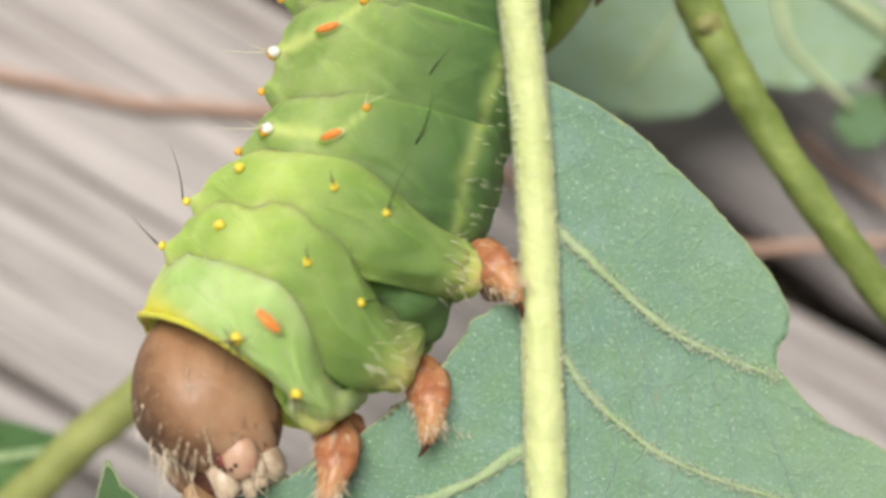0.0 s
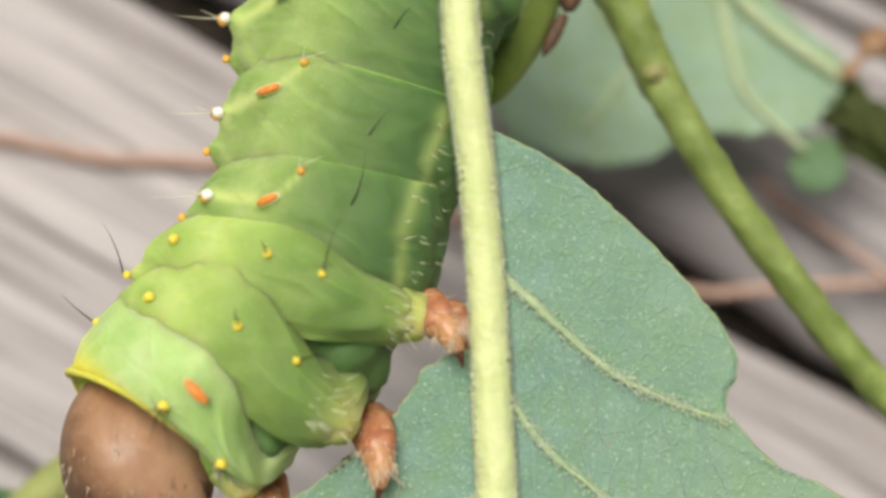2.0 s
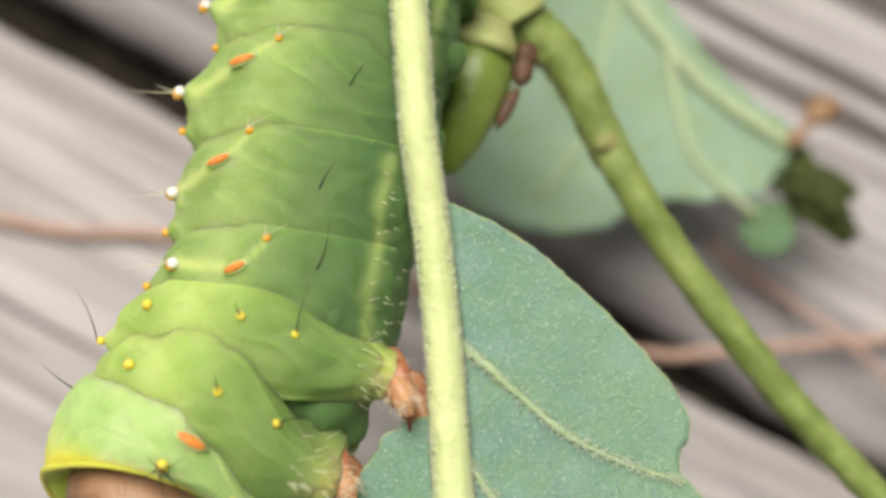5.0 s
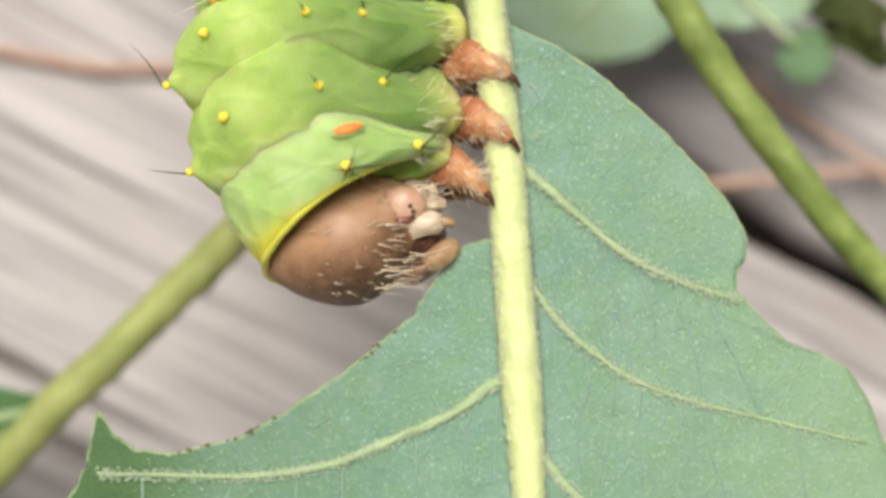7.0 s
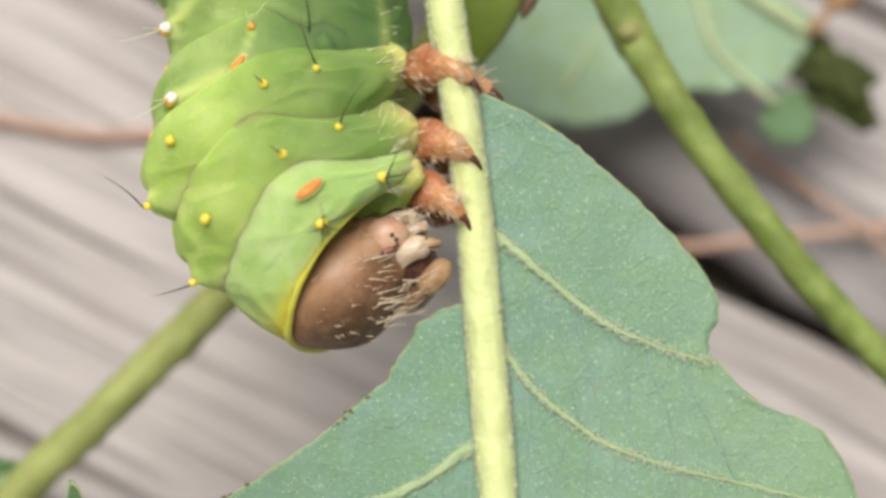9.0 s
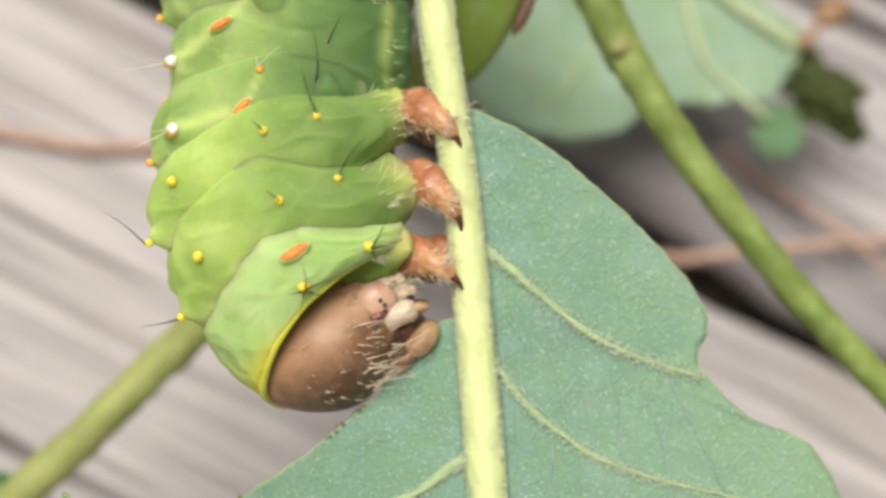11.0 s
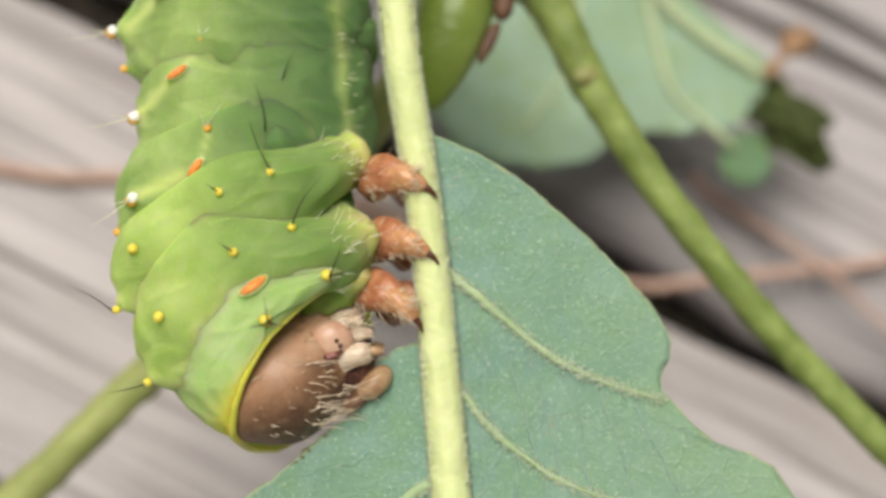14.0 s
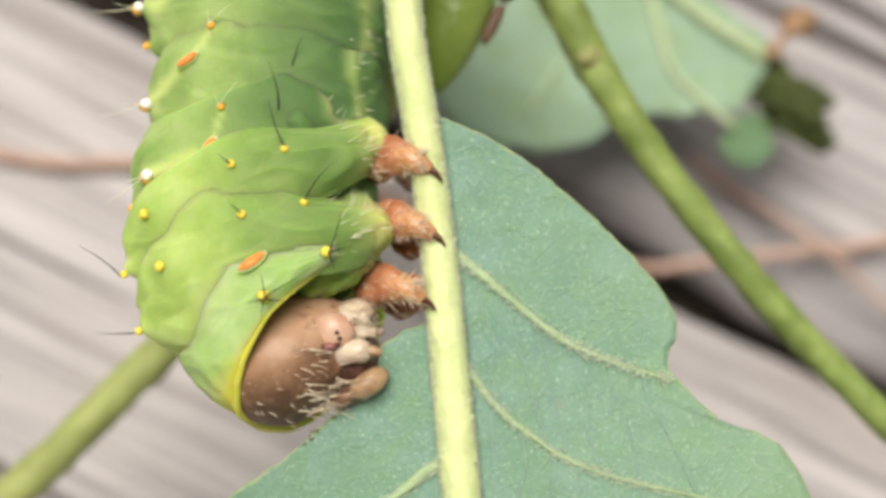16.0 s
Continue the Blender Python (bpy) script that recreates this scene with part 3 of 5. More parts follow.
    for upper, lower, n in ((VEINS[0], VEINS[1], 8), (VEINS[1], VEINS[2], 9), (VEINS[3], VEINS[4], 7)):
        a, b = spline(upper, 50), spline(lower, 50)
        for k in range(n):
            u = (k + 0.7 + rnd.uniform(-0.2, 0.2)) / (n + 0.5)
            p, q = Vector((*a[int(u * 49)], 0)), Vector((*b[int(min(1, u * 0.92 + 0.05) * 49)], 0))
            line = [p.lerp(q, v) + Vector((rnd.uniform(-0.35, 0.35), 0, 0)) * (1 if 0 < v < 1 else 0) for v in (0, 0.25, 0.5, 0.75, 1)]
            pts = [(w[0], w[1], leaf_z(w[0], w[1]) + 0.005) for w in spline([(w.x, w.y) for w in line], 24)]
            part("cross_vein", tube(bmesh.new(), pts, lambda s: 0.10 - 0.03 * math.sin(math.pi * s), 8, 0.5, 0.3), CROSS_VEIN, leaf)
    # loose star hairs that stand on the blade
    bm = bmesh.new()
    for _ in range(4200):
        y = random.uniform(-24, 9)
        x = rib_x(y) + random.uniform(-26, 25)
        if inside(x, y):
            for _ in range(2):
                hair(bm, (x, y, leaf_z(x, y)), (random.uniform(-1, 1), random.uniform(-1, 1), random.uniform(0.15, 0.7)), random.uniform(0.06, 0.16), 0.026, 0, 1)
    tagged(part("star_hairs", bm, STAR_HAIR, leaf), kind="stuff")
    return leaf


def inside(x, y):
    ring = [(p[0], p[1]) for p in RIGHT_RIM] + LOW_RIM[::-1] + LEFT_RIM[::-1] + [(3.0, 10.9)]
    odd = False
    for (x0, y0), (x1, y1) in zip(ring, ring[1:]):
        if (y0 > y) != (y1 > y) and x < x0 + (x1 - x0) * (y - y0) / (y1 - y0):
            odd = not odd
    return odd


make_main_leaf()


def make_branch():
    """The shoot behind the caterpillar: a pale joint with a green stem to one side and an olive one to the other."""
    shoot = thing("oak_branch", (-0.6, -1.13, 0), label="green oak shoot forking behind the leaf", category="branch")
    part("pale_stem", tube(bmesh.new(), spline([(-18, 72, 58), (-9.5, 58, 60), (0, 41, 59), (4.6, 33.5, 58), (7.4, 29.2, 57.5), (9.0, 26.6, 57)], 40), lambda s: 2.3 + 0.5 * s, 16, 0.12), STEM_PALE, shoot, "pale green woody joint")
    part("green_stem", tube(bmesh.new(), spline([(7.2, 28.4, 57), (9.6, 26.6, 56.5), (12.6, 24.4, 56), (14.5, 20.9, 56), (17.35, 15.3, 56), (21.95, 8.15, 56), (26.75, 1.85, 56), (31.2, -3.5, 56), (36.4, -9.1, 56), (45.6, -19, 57), (58, -34, 60)], 80),
                           lambda s: float(np.interp(s, [0, 0.12, 0.25, 0.45, 1], [2.1, 2.05, 1.7, 1.38, 1.15])), 20, 0.2), STEM, shoot)
    bm = bmesh.new()
    blob(bm, (16.0, 17.2, 57.35), (1.0, 0.8, 0.5), 3, 0.5)
    part("leaf_scar", bm, SCAR, shoot, "pale knob on the stem")
    part("olive_stem", tube(bmesh.new(), spline([(-66, -45, 42), (-50, -34, 45), (-37.7, -22.5, 46), (-32.9, -17.6, 46), (-27.9, -13.1, 46), (-22.9, -8.3, 46), (-18.5, -4.1, 46.3), (-9, 5.5, 49), (1, 17, 53), (6.4, 27.0, 56)], 80), lambda s: 1.75 - 0.1 * s, 14, 0.16), STEM_OLIVE, shoot, "olive-green stem")
    return shoot


make_branch()


def make_acorn():
    acorn = thing("green_acorn", (4.95, 20.4, 60), label="young glossy green acorn with dry brown scales", category="acorn")
    axis = Vector((0.27, 0.96, 0)).normalized()
    side = Vector((0, 0, 1)).cross(axis)
    turn = Matrix((side, axis, Vector((0, 0, 1)))).transposed()
    bm = bmesh.new()
    made = bmesh.ops.create_icosphere(bm, subdivisions=4, radius=1.0)["verts"]
    for v in made:
        d = v.co.copy()
        taper = 1.0 - 0.28 * max(0.0, -d.y) ** 1.5
        v.co = turn @ Vector((d.x * 2.9 * taper, d.y * (4.0 if d.y > 0 else 7.6), d.z * 2.6 * taper)) * (1 + 0.03 * noise.noise(d * 1.5))
    part("nut", bm, BUD, acorn)
    bm = bmesh.new()
    tube(bm, [turn @ Vector((0, y, 0)) for y in (2.2, 2.9, 3.6, 4.2, 4.7)], lambda s: 2.9 - 1.2 * s, 16, 0.2)
    part("cup", bm, STEM_PALE, acorn, "pale green cup")
    for at, size, tilt in (((2.6, -2.3, 0.8), (0.5, 1.7, 0.35), -0.45), ((3.7, 0.6, 0.6), (0.75, 1.3, 0.6), -0.2), ((4.1, 2.0, 0.2), (0.8, 0.9, 0.6), 0.3)):
        bm = bmesh.new()
        blob(bm, at, size, 2, 0.35, Matrix.Rotation(tilt, 3, "Z"), at[0])
        part("scale", bm, SCALE, acorn, "dry dark brown scale")
    return acorn


make_acorn()


def make_far_leaf():
    leaf = thing("far_oak_leaf", (0, 0, 7.5), label="pale green oak leaf hanging below, with yellowish veins", category="leaf")
    inner = [(41.2, 22.1), (40.9, 22.4), (39.4, 23.5), (37.7, 24.6), (35.6, 26.0), (33.5, 27.5), (31.4, 29.2), (29.4, 31.3), (27.7, 33.3), (25.9, 35.4), (23.8, 38.4), (21.6, 41.8), (18.8, 46.2), (14.9, 52.0), (10.0, 59.7)]
    outer = [(41.0, 20.7), (39.1, 18.7), (37.8, 16.8), (34.8, 16.8), (31.4, 16.4), (28.9, 16.6), (26.9, 16.3), (24.3, 15.5), (21.2, 13.3), (17.4, 12.6), (12.0, 13.0), (6.6, 15.0), (1.3, 23.8), (-0.6, 39.3), (5.2, 56.9)]
    high = lambda x, y: 19.0 + 0.8 * noise.noise(Vector((x * 0.11, y * 0.11, 9))) + 0.03 * (y - 20)
    bm = bmesh.new()
    sheet(bm, inner, outer, 120, 26, high, 0.3, 0.4, 3.0)
    part("blade", bm, FAR_BLADE, leaf)
    bm = bmesh.new()
    strip = [(x + 0.9 + 0.14 * i, y + 1.2 + 0.12 * i) for i, (x, y) in enumerate(inner)]
    sheet(bm, inner, strip, 60, 4, high, 0.3, 0.4, 4.0)
    part("blade", bm, FAR_BLADE, leaf)
    for line, r in ((inner, 0.75), ([(27.9, 32.5), (28.4, 29.0), (29.4, 24.4), (30.8, 20.7), (34.3, 17.4), (37.4, 14.6)], 0.6), ([(22.5, 38.6), (20.7, 31.6), (19.1, 24.2), (14.3, 16.6)], 0.42)):
        pts = [(p[0], p[1], high(p[0], p[1]) + 0.25) for p in spline(line, 30)]
        part("vein", tube(bmesh.new(), pts, (lambda w: lambda s: w * (1.0 if w > 0.7 else 1 - 0.4 * s))(r), 8, 0.1), FAR_VEIN, leaf, "yellowish vein")
    bm = bmesh.new()
    sheet(bm, [tuple(p) for p in spline([(38.0, 16.8), (38.0, 16.4), (38.2, 16.2), (38.5, 16.2), (38.9, 16.4), (39.4, 16.8)], 40)], [tuple(p) for p in spline([(36.7, 15.4), (35.9, 12.9), (37.5, 10.7), (40.1, 10.6), (41.9, 12.6), (41.0, 15.8)], 40)], 60, 10, lambda x, y: 18.4 + 0.3 * noise.noise(Vector((x, y, 0)) * 0.3), 0.3, 0.3, 6.0)
    part("lobe", bm, LOBE_BLADE, leaf, "small rounded lobe")
    # the tip is folded over upon itself, with its dark upper side out
    bm = bmesh.new()
    for k in range(9):
        y0 = k / 8
        bend = [(40.0 + 8.2 * u + 0.8 * math.sin(7 * u + k), 21.2 - 4.2 * u - 6.0 * (y0 - 0.25) + 0.5 * math.sin(9 * u + 2 * k), 17.0 + 1.5 * math.sin(math.pi * y0) + 0.7 * math.sin(5 * u + 2.2 * k)) for u in (0, 0.2, 0.4, 0.6, 0.8, 1.0)]
        tube(bm, spline(bend, 16), lambda s: 0.18 + 0.85 * math.sin(math.pi * (0.08 + 0.86 * s)) ** 0.7, 8, 0.7, 0.45, k)
    part("curled_tip", bm, CURL_BLADE, leaf, "dark curled and crumpled leaf tip")
    bm = bmesh.new()
    tube(bm, spline([(40.9, 22.3, 20.0), (42.0, 23.6, 19.6), (43.3, 25.0, 19.2), (44.5, 26.0, 19.0)], 12), lambda s: 0.7 + 0.25 * math.sin(9 * s), 8, 0.4)
    blob(bm, (44.9, 26.3, 18.8), (2.0, 1.6, 1.0), 3, 0.6, None, 4.0, 2.0)
    part("dry_tip", bm, DRY, leaf, "dry brown leaf tip")
    leaf.scale = (0.943, 0.943, 1.0)
    return leaf


make_far_leaf()


def make_side_leaf():
    leaf = thing("dark_oak_leaf", (-0.6, -1.3, 0), label="dark green oak leaf beside the olive stem", category="leaf")
    high = lambda x, y: 42.0 + 0.5 * noise.noise(Vector((x * 0.15, y * 0.15, 2)))
    mid = [(-34.4, -18.4), (-38, -19.2), (-45, -20.5), (-55, -22), (-68, -24)]
    for rim, s in (([(-34.2, -17.9), (-38, -17.1), (-45, -15.6), (-55, -13), (-68, -15)], 1), ([(-34.6, -19.0), (-37.5, -21.2), (-43, -25.0), (-54, -31), (-68, -33)], 2)):
        bm = bmesh.new()
        sheet(bm, mid, rim, 60, 10, high, 0.3, 0.25, s)
        part("blade", bm, DARK_BLADE, leaf)
    part("vein", tube(bmesh.new(), [(p[0], p[1], high(p[0], p[1]) + 0.1) for p in spline(mid, 24)], lambda s: 0.3 + 0.3 * s, 8, 0.1), VEIN, leaf)
    return leaf


make_side_leaf()


def make_twigs():
    a = thing("dry_twig", (0, 0, 12), label="dry reddish twig lying on the deck boards", category="twig")
    part("shaft", tube(bmesh.new(), spline([(-95, 24, 0.9), (-66, 17.5, 0.9), (-48.1, 14.5, 0.9), (-40.5, 13.1, 0.9), (-36, 12.7, 0.9), (-28, 12.6, 0.9), (-8, 10.4, 0.9), (10, 3.4, 1.0), (26.7, -0.3, 1.1), (33.7, -0.1, 1.3), (41.2, 0.6, 1.5), (50.4, 1.3, 1.5), (57.5, 2.3, 1.2), (85, 7, 0.7)], 90), lambda s: 0.74 - 0.12 * s, 10, 0.3), TWIG, a)
    bm = bmesh.new()
    blob(bm, (48.2, 1.3, 1.7), (1.3, 0.9, 0.8), 2, 0.4)
    part("knot", bm, TWIG, a, "swollen knot")
    b = thing("thin_twig", (0, 0, 12), label="thin reddish twig crossing the thicker one on the deck", category="twig")
    part("shaft", tube(bmesh.new(), spline([(34, 12.4, 0.5), (36.7, 9.8, 0.5), (42.5, 5.8, 0.9), (48.3, 1.4, 2.6), (54.7, -4.1, 0.9), (60, -9, 0.4)], 30), lambda s: 0.6 - 0.2 * s, 8, 0.3), TWIG, b)


make_twigs()


# ---- the caterpillar ----
cat = thing("caterpillar", (0, 0, 71), label="plump green caterpillar with a brown head and yellow warts", category="caterpillar")


class Segment:
    """One body ring. Its own x runs from back to belly, y towards the tail and z to the side that is seen."""

    def __init__(self, name, back, belly, deep, y0, y1, marks, skin, head_dip=0.16, tail_dip=0.12, hood=False, label="", leg=None, streaks=()):
        self.xc, self.hx, self.rz, self.y0, self.y1 = (back + belly) / 2, (belly - back) / 2, deep, y0, y1
        self.dips, self.hood, self.bumps, self.leg = (head_dip, tail_dip), hood, [], leg
        self.seed = len(bpy.data.objects) * 0.37
        for kind, x, y, size in marks:
            c = max(-0.995, min(0.995, (x - self.xc) / self.hx))
            self.bumps.append((math.acos(c), y, size * (4.2 if x < -5.5 else 1.4 if x < -2 else 0.7)))
        bm = bmesh.new()
        na, nl = 150, 64
        rings = []
        for j in range(nl + 1):
            rings.append([bm.verts.new(self.at(2 * math.pi * k / na, j / nl)) for k in range(na)])
        if hood:  # the front edge turns inwards, so that the head sits in a hollow
            for grow, deep_in in ((0.93, 0.15), (0.86, 0.9), (0.7, 2.2)):
                rings.insert(0, [bm.verts.new((self.xc + (v.co.x - self.xc) * grow, v.co.y + deep_in, v.co.z * grow)) for v in rings[0 if grow > 0.9 else (1 if grow > 0.8 else 2)]])
        for a, b in zip(rings, rings[1:]):
            for k in range(na):
                bm.faces.new((a[k], a[(k + 1) % na], b[(k + 1) % na], b[k]))
        bm.faces.new(rings[0][::-1])
        bm.faces.new(rings[-1])
        rim = []
        if hood:  # how yellow the skin is: full at the front edge, fading tailwards and to the belly
            for j in range(nl + 1):
                for k in range(na):
                    a = 2 * math.pi * k / na
                    broad = 0.07 + 0.13 * max(0.0, -math.cos(a - 0.25))
                    rim.append(math.exp(-(j / nl / broad) ** 1.6) * min(1.0, max(0.0, 0.95 - math.cos(a))))
            rim += [0.5] * (3 * na)
        pale = []
        for v in bm.verts:  # the skin pales towards the legs
            pale.append(math.exp(-((v.co - Vector((leg[0] + 0.3, leg[1], 3.2))).length / 1.9) ** 2) if leg else 0.0)
        lines = []
        for v in bm.verts:  # soft pale streaks on the seen side: from (x, y) to (x, y), half a width, strength
            most = 0.0
            for x0, y0, x1, y1, wide, much in streaks if v.co.z > 0 else ():
                u = max(0.0, min(1.0, ((v.co.x - x0) * (x1 - x0) + (v.co.y - y0) * (y1 - y0)) / ((x1 - x0) ** 2 + (y1 - y0) ** 2)))
                far = math.hypot(v.co.x - x0 - u * (x1 - x0), v.co.y - y0 - u * (y1 - y0))
                most = max(most, much * math.exp(-(far / (wide * (1 + 0.5 * noise.noise(v.co * 0.9)))) ** 2))
            lines.append(most)
        self.ob = part(name, bm, skin, cat, label)
        if streaks:
            self.ob.data.attributes.new("streak", "FLOAT", "POINT").data.foreach_set("value", lines)
        self.ob.data.attributes.new("pale", "FLOAT", "POINT").data.foreach_set("value", pale)
        if hood:
            self.ob.data.attributes.new("yellow", "FLOAT", "POINT").data.foreach_set("value", rim)
        for kind, x, y, size in marks:
            self.mark(kind, x, y, size)

    def f(self, a, y):
        mid, half = (self.y0 + self.y1) / 2, (self.y1 - self.y0) / 2
        u = (y - mid) / half
        near = max(0.0, min(1.0, math.sin(a) / 0.35))  # the belly's middle stays full
        low = 0.2 - 0.5 * near if self.leg else 0.35
        amp = self.dips[0 if u < 0 else 1] * (1.0 - (low if math.cos(a) > 0 else 0.1 if self.hood and u < 0 else -0.3 if u < 0 and self.leg else 1.3) * math.cos(a))
        f = 0.985 - amp * abs(u) ** 2.1
        c, s = math.cos(a), math.sin(a)
        q = Vector((c * 1.7, y * 0.40, s * 1.7 + self.seed))
        f += 0.030 * noise.noise(q * 0.8) + 0.008 * noise.noise(q * 2.0)
        # soft plump lobes with creases between them
        w = Vector((c * self.hx * 0.8, y * 1.15, s * self.rz + self.seed * 3)) / 3.6
        w += 0.6 * Vector((noise.noise(w), noise.noise(w + Vector((7, 0, 0))), noise.noise(w + Vector((0, 9, 0)))))
        d = noise.voronoi(w)[0]
        f += 0.028 * (1 - math.exp(-((d[1] - d[0]) / 0.38) ** 1.2)) - 0.025
        f += 0.017 * (1 - min(1.0, 2.2 * abs(noise.noise(Vector((c * 2.3 + y * 0.25, y * 0.42, s * 2.3 + self.seed * 2)))))) ** 2.5
        if self.leg:  # folds fan out over the flank from the leg
            dx, dy = self.leg[0] + 1.5 - self.xc - self.hx * c, y - self.leg[1]
            r = math.hypot(dx, dy)
            f += 0.030 * math.exp(-((r - 3.4) / 2.0) ** 2) * abs(math.sin(5.5 * math.atan2(dy, dx) + self.seed)) * max(0.0, s)
        f -= 0.085 * max(0.0, (-c - 0.72) / 0.28) ** 1.5 * (0 if self.hood else 1)
        for b, yb, h in self.bumps:
            for sign in (1, -1):
                d = math.remainder(a - sign * b, 2 * math.pi) * self.hx
                f += h * 0.12 * math.exp(-math.sqrt(d * d + (y - yb) ** 2 + 0.1) / 0.85)
        return f

    def at(self, a, v):
        y = self.y0 + (self.y1 - self.y0) * v
        c, s = math.cos(a), math.sin(a)
        f = self.f(a, y)
        k = abs(c) ** 0.92 * (1 if c > 0 else -1)
        if self.hood:
            y += (1 - v) ** 2 * ((2.1 if s > 0 else 3.4) * s + (1.8 * c if c < 0 else 1.1 * c))
        if self.leg and c > 0.2:  # the flank leans over to its leg
            w = (c - 0.2) / 0.8
            y += (self.leg[1] - (self.y0 + self.y1) / 2) * 0.8 * w * w * (3 - 2 * w) * max(0.0, min(1.0, s / 0.3)) * (v if self.hood else 1)
        if self.leg and c > 0.1:  # the flank narrows to its leg
            w = (c - 0.1) / 0.9
            mid = self.leg[1] + (1.4 if self.hood else 0)
            y = mid + (y - mid) * (1 - (0.18 if self.hood else 0.42) * w * w * (3 - 2 * w))
        # narrower towards the back, fuller towards the belly
        slim = 0.40 - (0.26 * (1 - v) if self.hood else 0)
        full = abs(s) ** (0.92 - (0.2 * (1 - v) if self.hood else 0)) * (1 - slim * (-c) ** 0.9) if c < 0 else abs(s) ** 0.68
        p = Vector((self.xc + self.hx * f * k, y, self.rz * f * full * (1 if s > 0 else -1)))
        if self.leg and s < 0 and c > 0 and not self.hood:  # the far flank bulges out below
            p.x += 0.9 * (c * c) * min(1.0, -s / 0.35)
        if self.leg:  # the skin swells towards the legs
            for side in (3.2, -3.2):
                root = Vector((self.xc + self.hx * 0.86, self.leg[1] + (1.4 if self.hood else 0), side))
                tip = Vector((self.leg[0], root.y, side))
                p += (tip - root) * ((0.35 if self.hood else 0.5) * (1.0 if side > 0 else 0.3) * math.exp(-(p - root).length_squared / 7.5))
        return p

    def on(self, x, y):
        """The place and the outward way of the seen side's skin at (x, y)."""
        v = (y - self.y0) / (self.y1 - self.y0)
        lo = math.acos(max(-0.995, min(0.995, (x - self.xc) / self.hx)))
        for _ in range(4 if x > -5.5 else 0):
            lo, hi = 0.02, math.pi - 0.02
            for _ in range(22):
                m = (lo + hi) / 2
                if self.at(m, v).x > x:
                    lo = m
                else:
                    hi = m
            p = self.at(lo, v)
            v = max(0.02, min(0.98, v + (y - p.y) / (self.y1 - self.y0)))
        p = self.at(lo, v)
        du, dv = self.at(lo + 0.04, v) - self.at(lo - 0.04, v), self.at(lo, v + 0.03) - self.at(lo, v - 0.03)
        n = dv.cross(du).normalized()
        if n.dot(p - Vector((self.xc, p.y, 0))) < 0:
            n = -n
        return p, n

    def mark(self, kind, x, y, size):
        p, n = self.on(x, y)
        ex = (Vector((1, 0, 0)) - n * n.x + Vector((0, 0.001, 0))).normalized()
        turn = Matrix((ex, n.cross(ex), n)).transposed()
        if kind == "spiracle":
            bm = bmesh.new()
            tilt = turn @ Matrix.Rotation(0.0 if self.hood else 0.55, 3, "Z")
            blob(bm, p + n * 0.06, (size * 1.18, size * 0.46, 0.2), 2, 0.15, tilt, x)
            rim = part("spiracle", bm, SPIRACLE_RIM, self.ob, "orange breathing hole with a pale rim")
            bm = bmesh.new()
            blob(bm, p + n * 0.2, (size, size * 0.33, 0.2), 2, 0.15, tilt, x)
            part("opening", bm, SPIRACLE, rim, "orange slit")
            return
        mats = {"yellow": YELLOW, "orange": ORANGE, "pearl": PEARL, "star": YELLOW}
        bm = bmesh.new()
        blob(bm, p + n * size * 0.3, (size * 0.95, size * 0.95, size * 0.9), 2, 0.3, turn, x * 3 + y, 1.6)
        wart = part("tubercle", bm, mats[kind], self.ob, {"yellow": "small yellow wart", "orange": "small orange wart", "pearl": "pearly white wart", "star": "yellow wart with dark bristles"}[kind])
        if kind == "pearl":
            bm = bmesh.new()
            blob(bm, p + n * size * 0.15 + Vector((-0.16, -0.12, 0)), (size * 1.0, size * 1.0, size * 0.75), 2, 0.2, turn, y)
            part("wart_base", bm, ORANGE, wart, "orange base")

    def bristles(self, x, y, hairs, material, lift=0.35):
        """Bristles from a wart: rows of (way, length, bend)."""
        p, n = self.on(x, y)
        bm = bmesh.new()
        for way, length, bend in hairs:
            hair(bm, p + n * lift, Vector(way), length, 0.062 if material is DARK_HAIR else 0.05, bend, 8)
        part("bristle", bm, material, self.ob)

    def down(self, n, x0, x1, length, about=None):
        """Fine pale hairs over a stretch of the skin, or about a leg."""
        bm = bmesh.new()
        for _ in range(n):
            x = random.uniform(x0, x1)
            y = random.gauss(about, 1.5) if about is not None else random.uniform(self.y0 * 0.7, self.y1 * 0.8)
            p, w = self.on(x, max(self.y0 * 0.95, min(self.y1 * 0.95, y)))
            hair(bm, p, w + Vector((random.uniform(0.5, 1.4), random.uniform(-0.7, 0.3), random.uniform(-0.6, 0.0))), random.uniform(0.5, 1.0) * length, 0.026, random.uniform(-0.3, 0.3), 4)
        tagged(part("fine_hairs", bm, PALE_HAIR, self.ob), kind="stuff")

    def leg_base(self, x, y, z, size):
        """A swollen base under a leg; its origin lies at the tip, where the skin turns pale."""
        tip = Vector((x, y, z))
        start = tip + Vector((-4.8, 1.4 if self.hood else 0.7, -0.75 * z))
        bm = bmesh.new()
        path = spline([start, start.lerp(tip, 0.4), start.lerp(tip, 0.7), start.lerp(tip, 0.9), tip], 26)
        wide = [2.4, 2.6, 2.6, 2.4, 2.1, 1.75, 1.35, 0.9]
        tube(bm, [Vector(p) - tip for p in path], lambda s: size * float(np.interp(s, np.linspace(0, 1, 8), wide)), 24, 0.22)
        ob = part("leg_base", bm, SKIN_PALE, self.ob, "pale yellow swollen leg base")
        ob.location = tip * MM


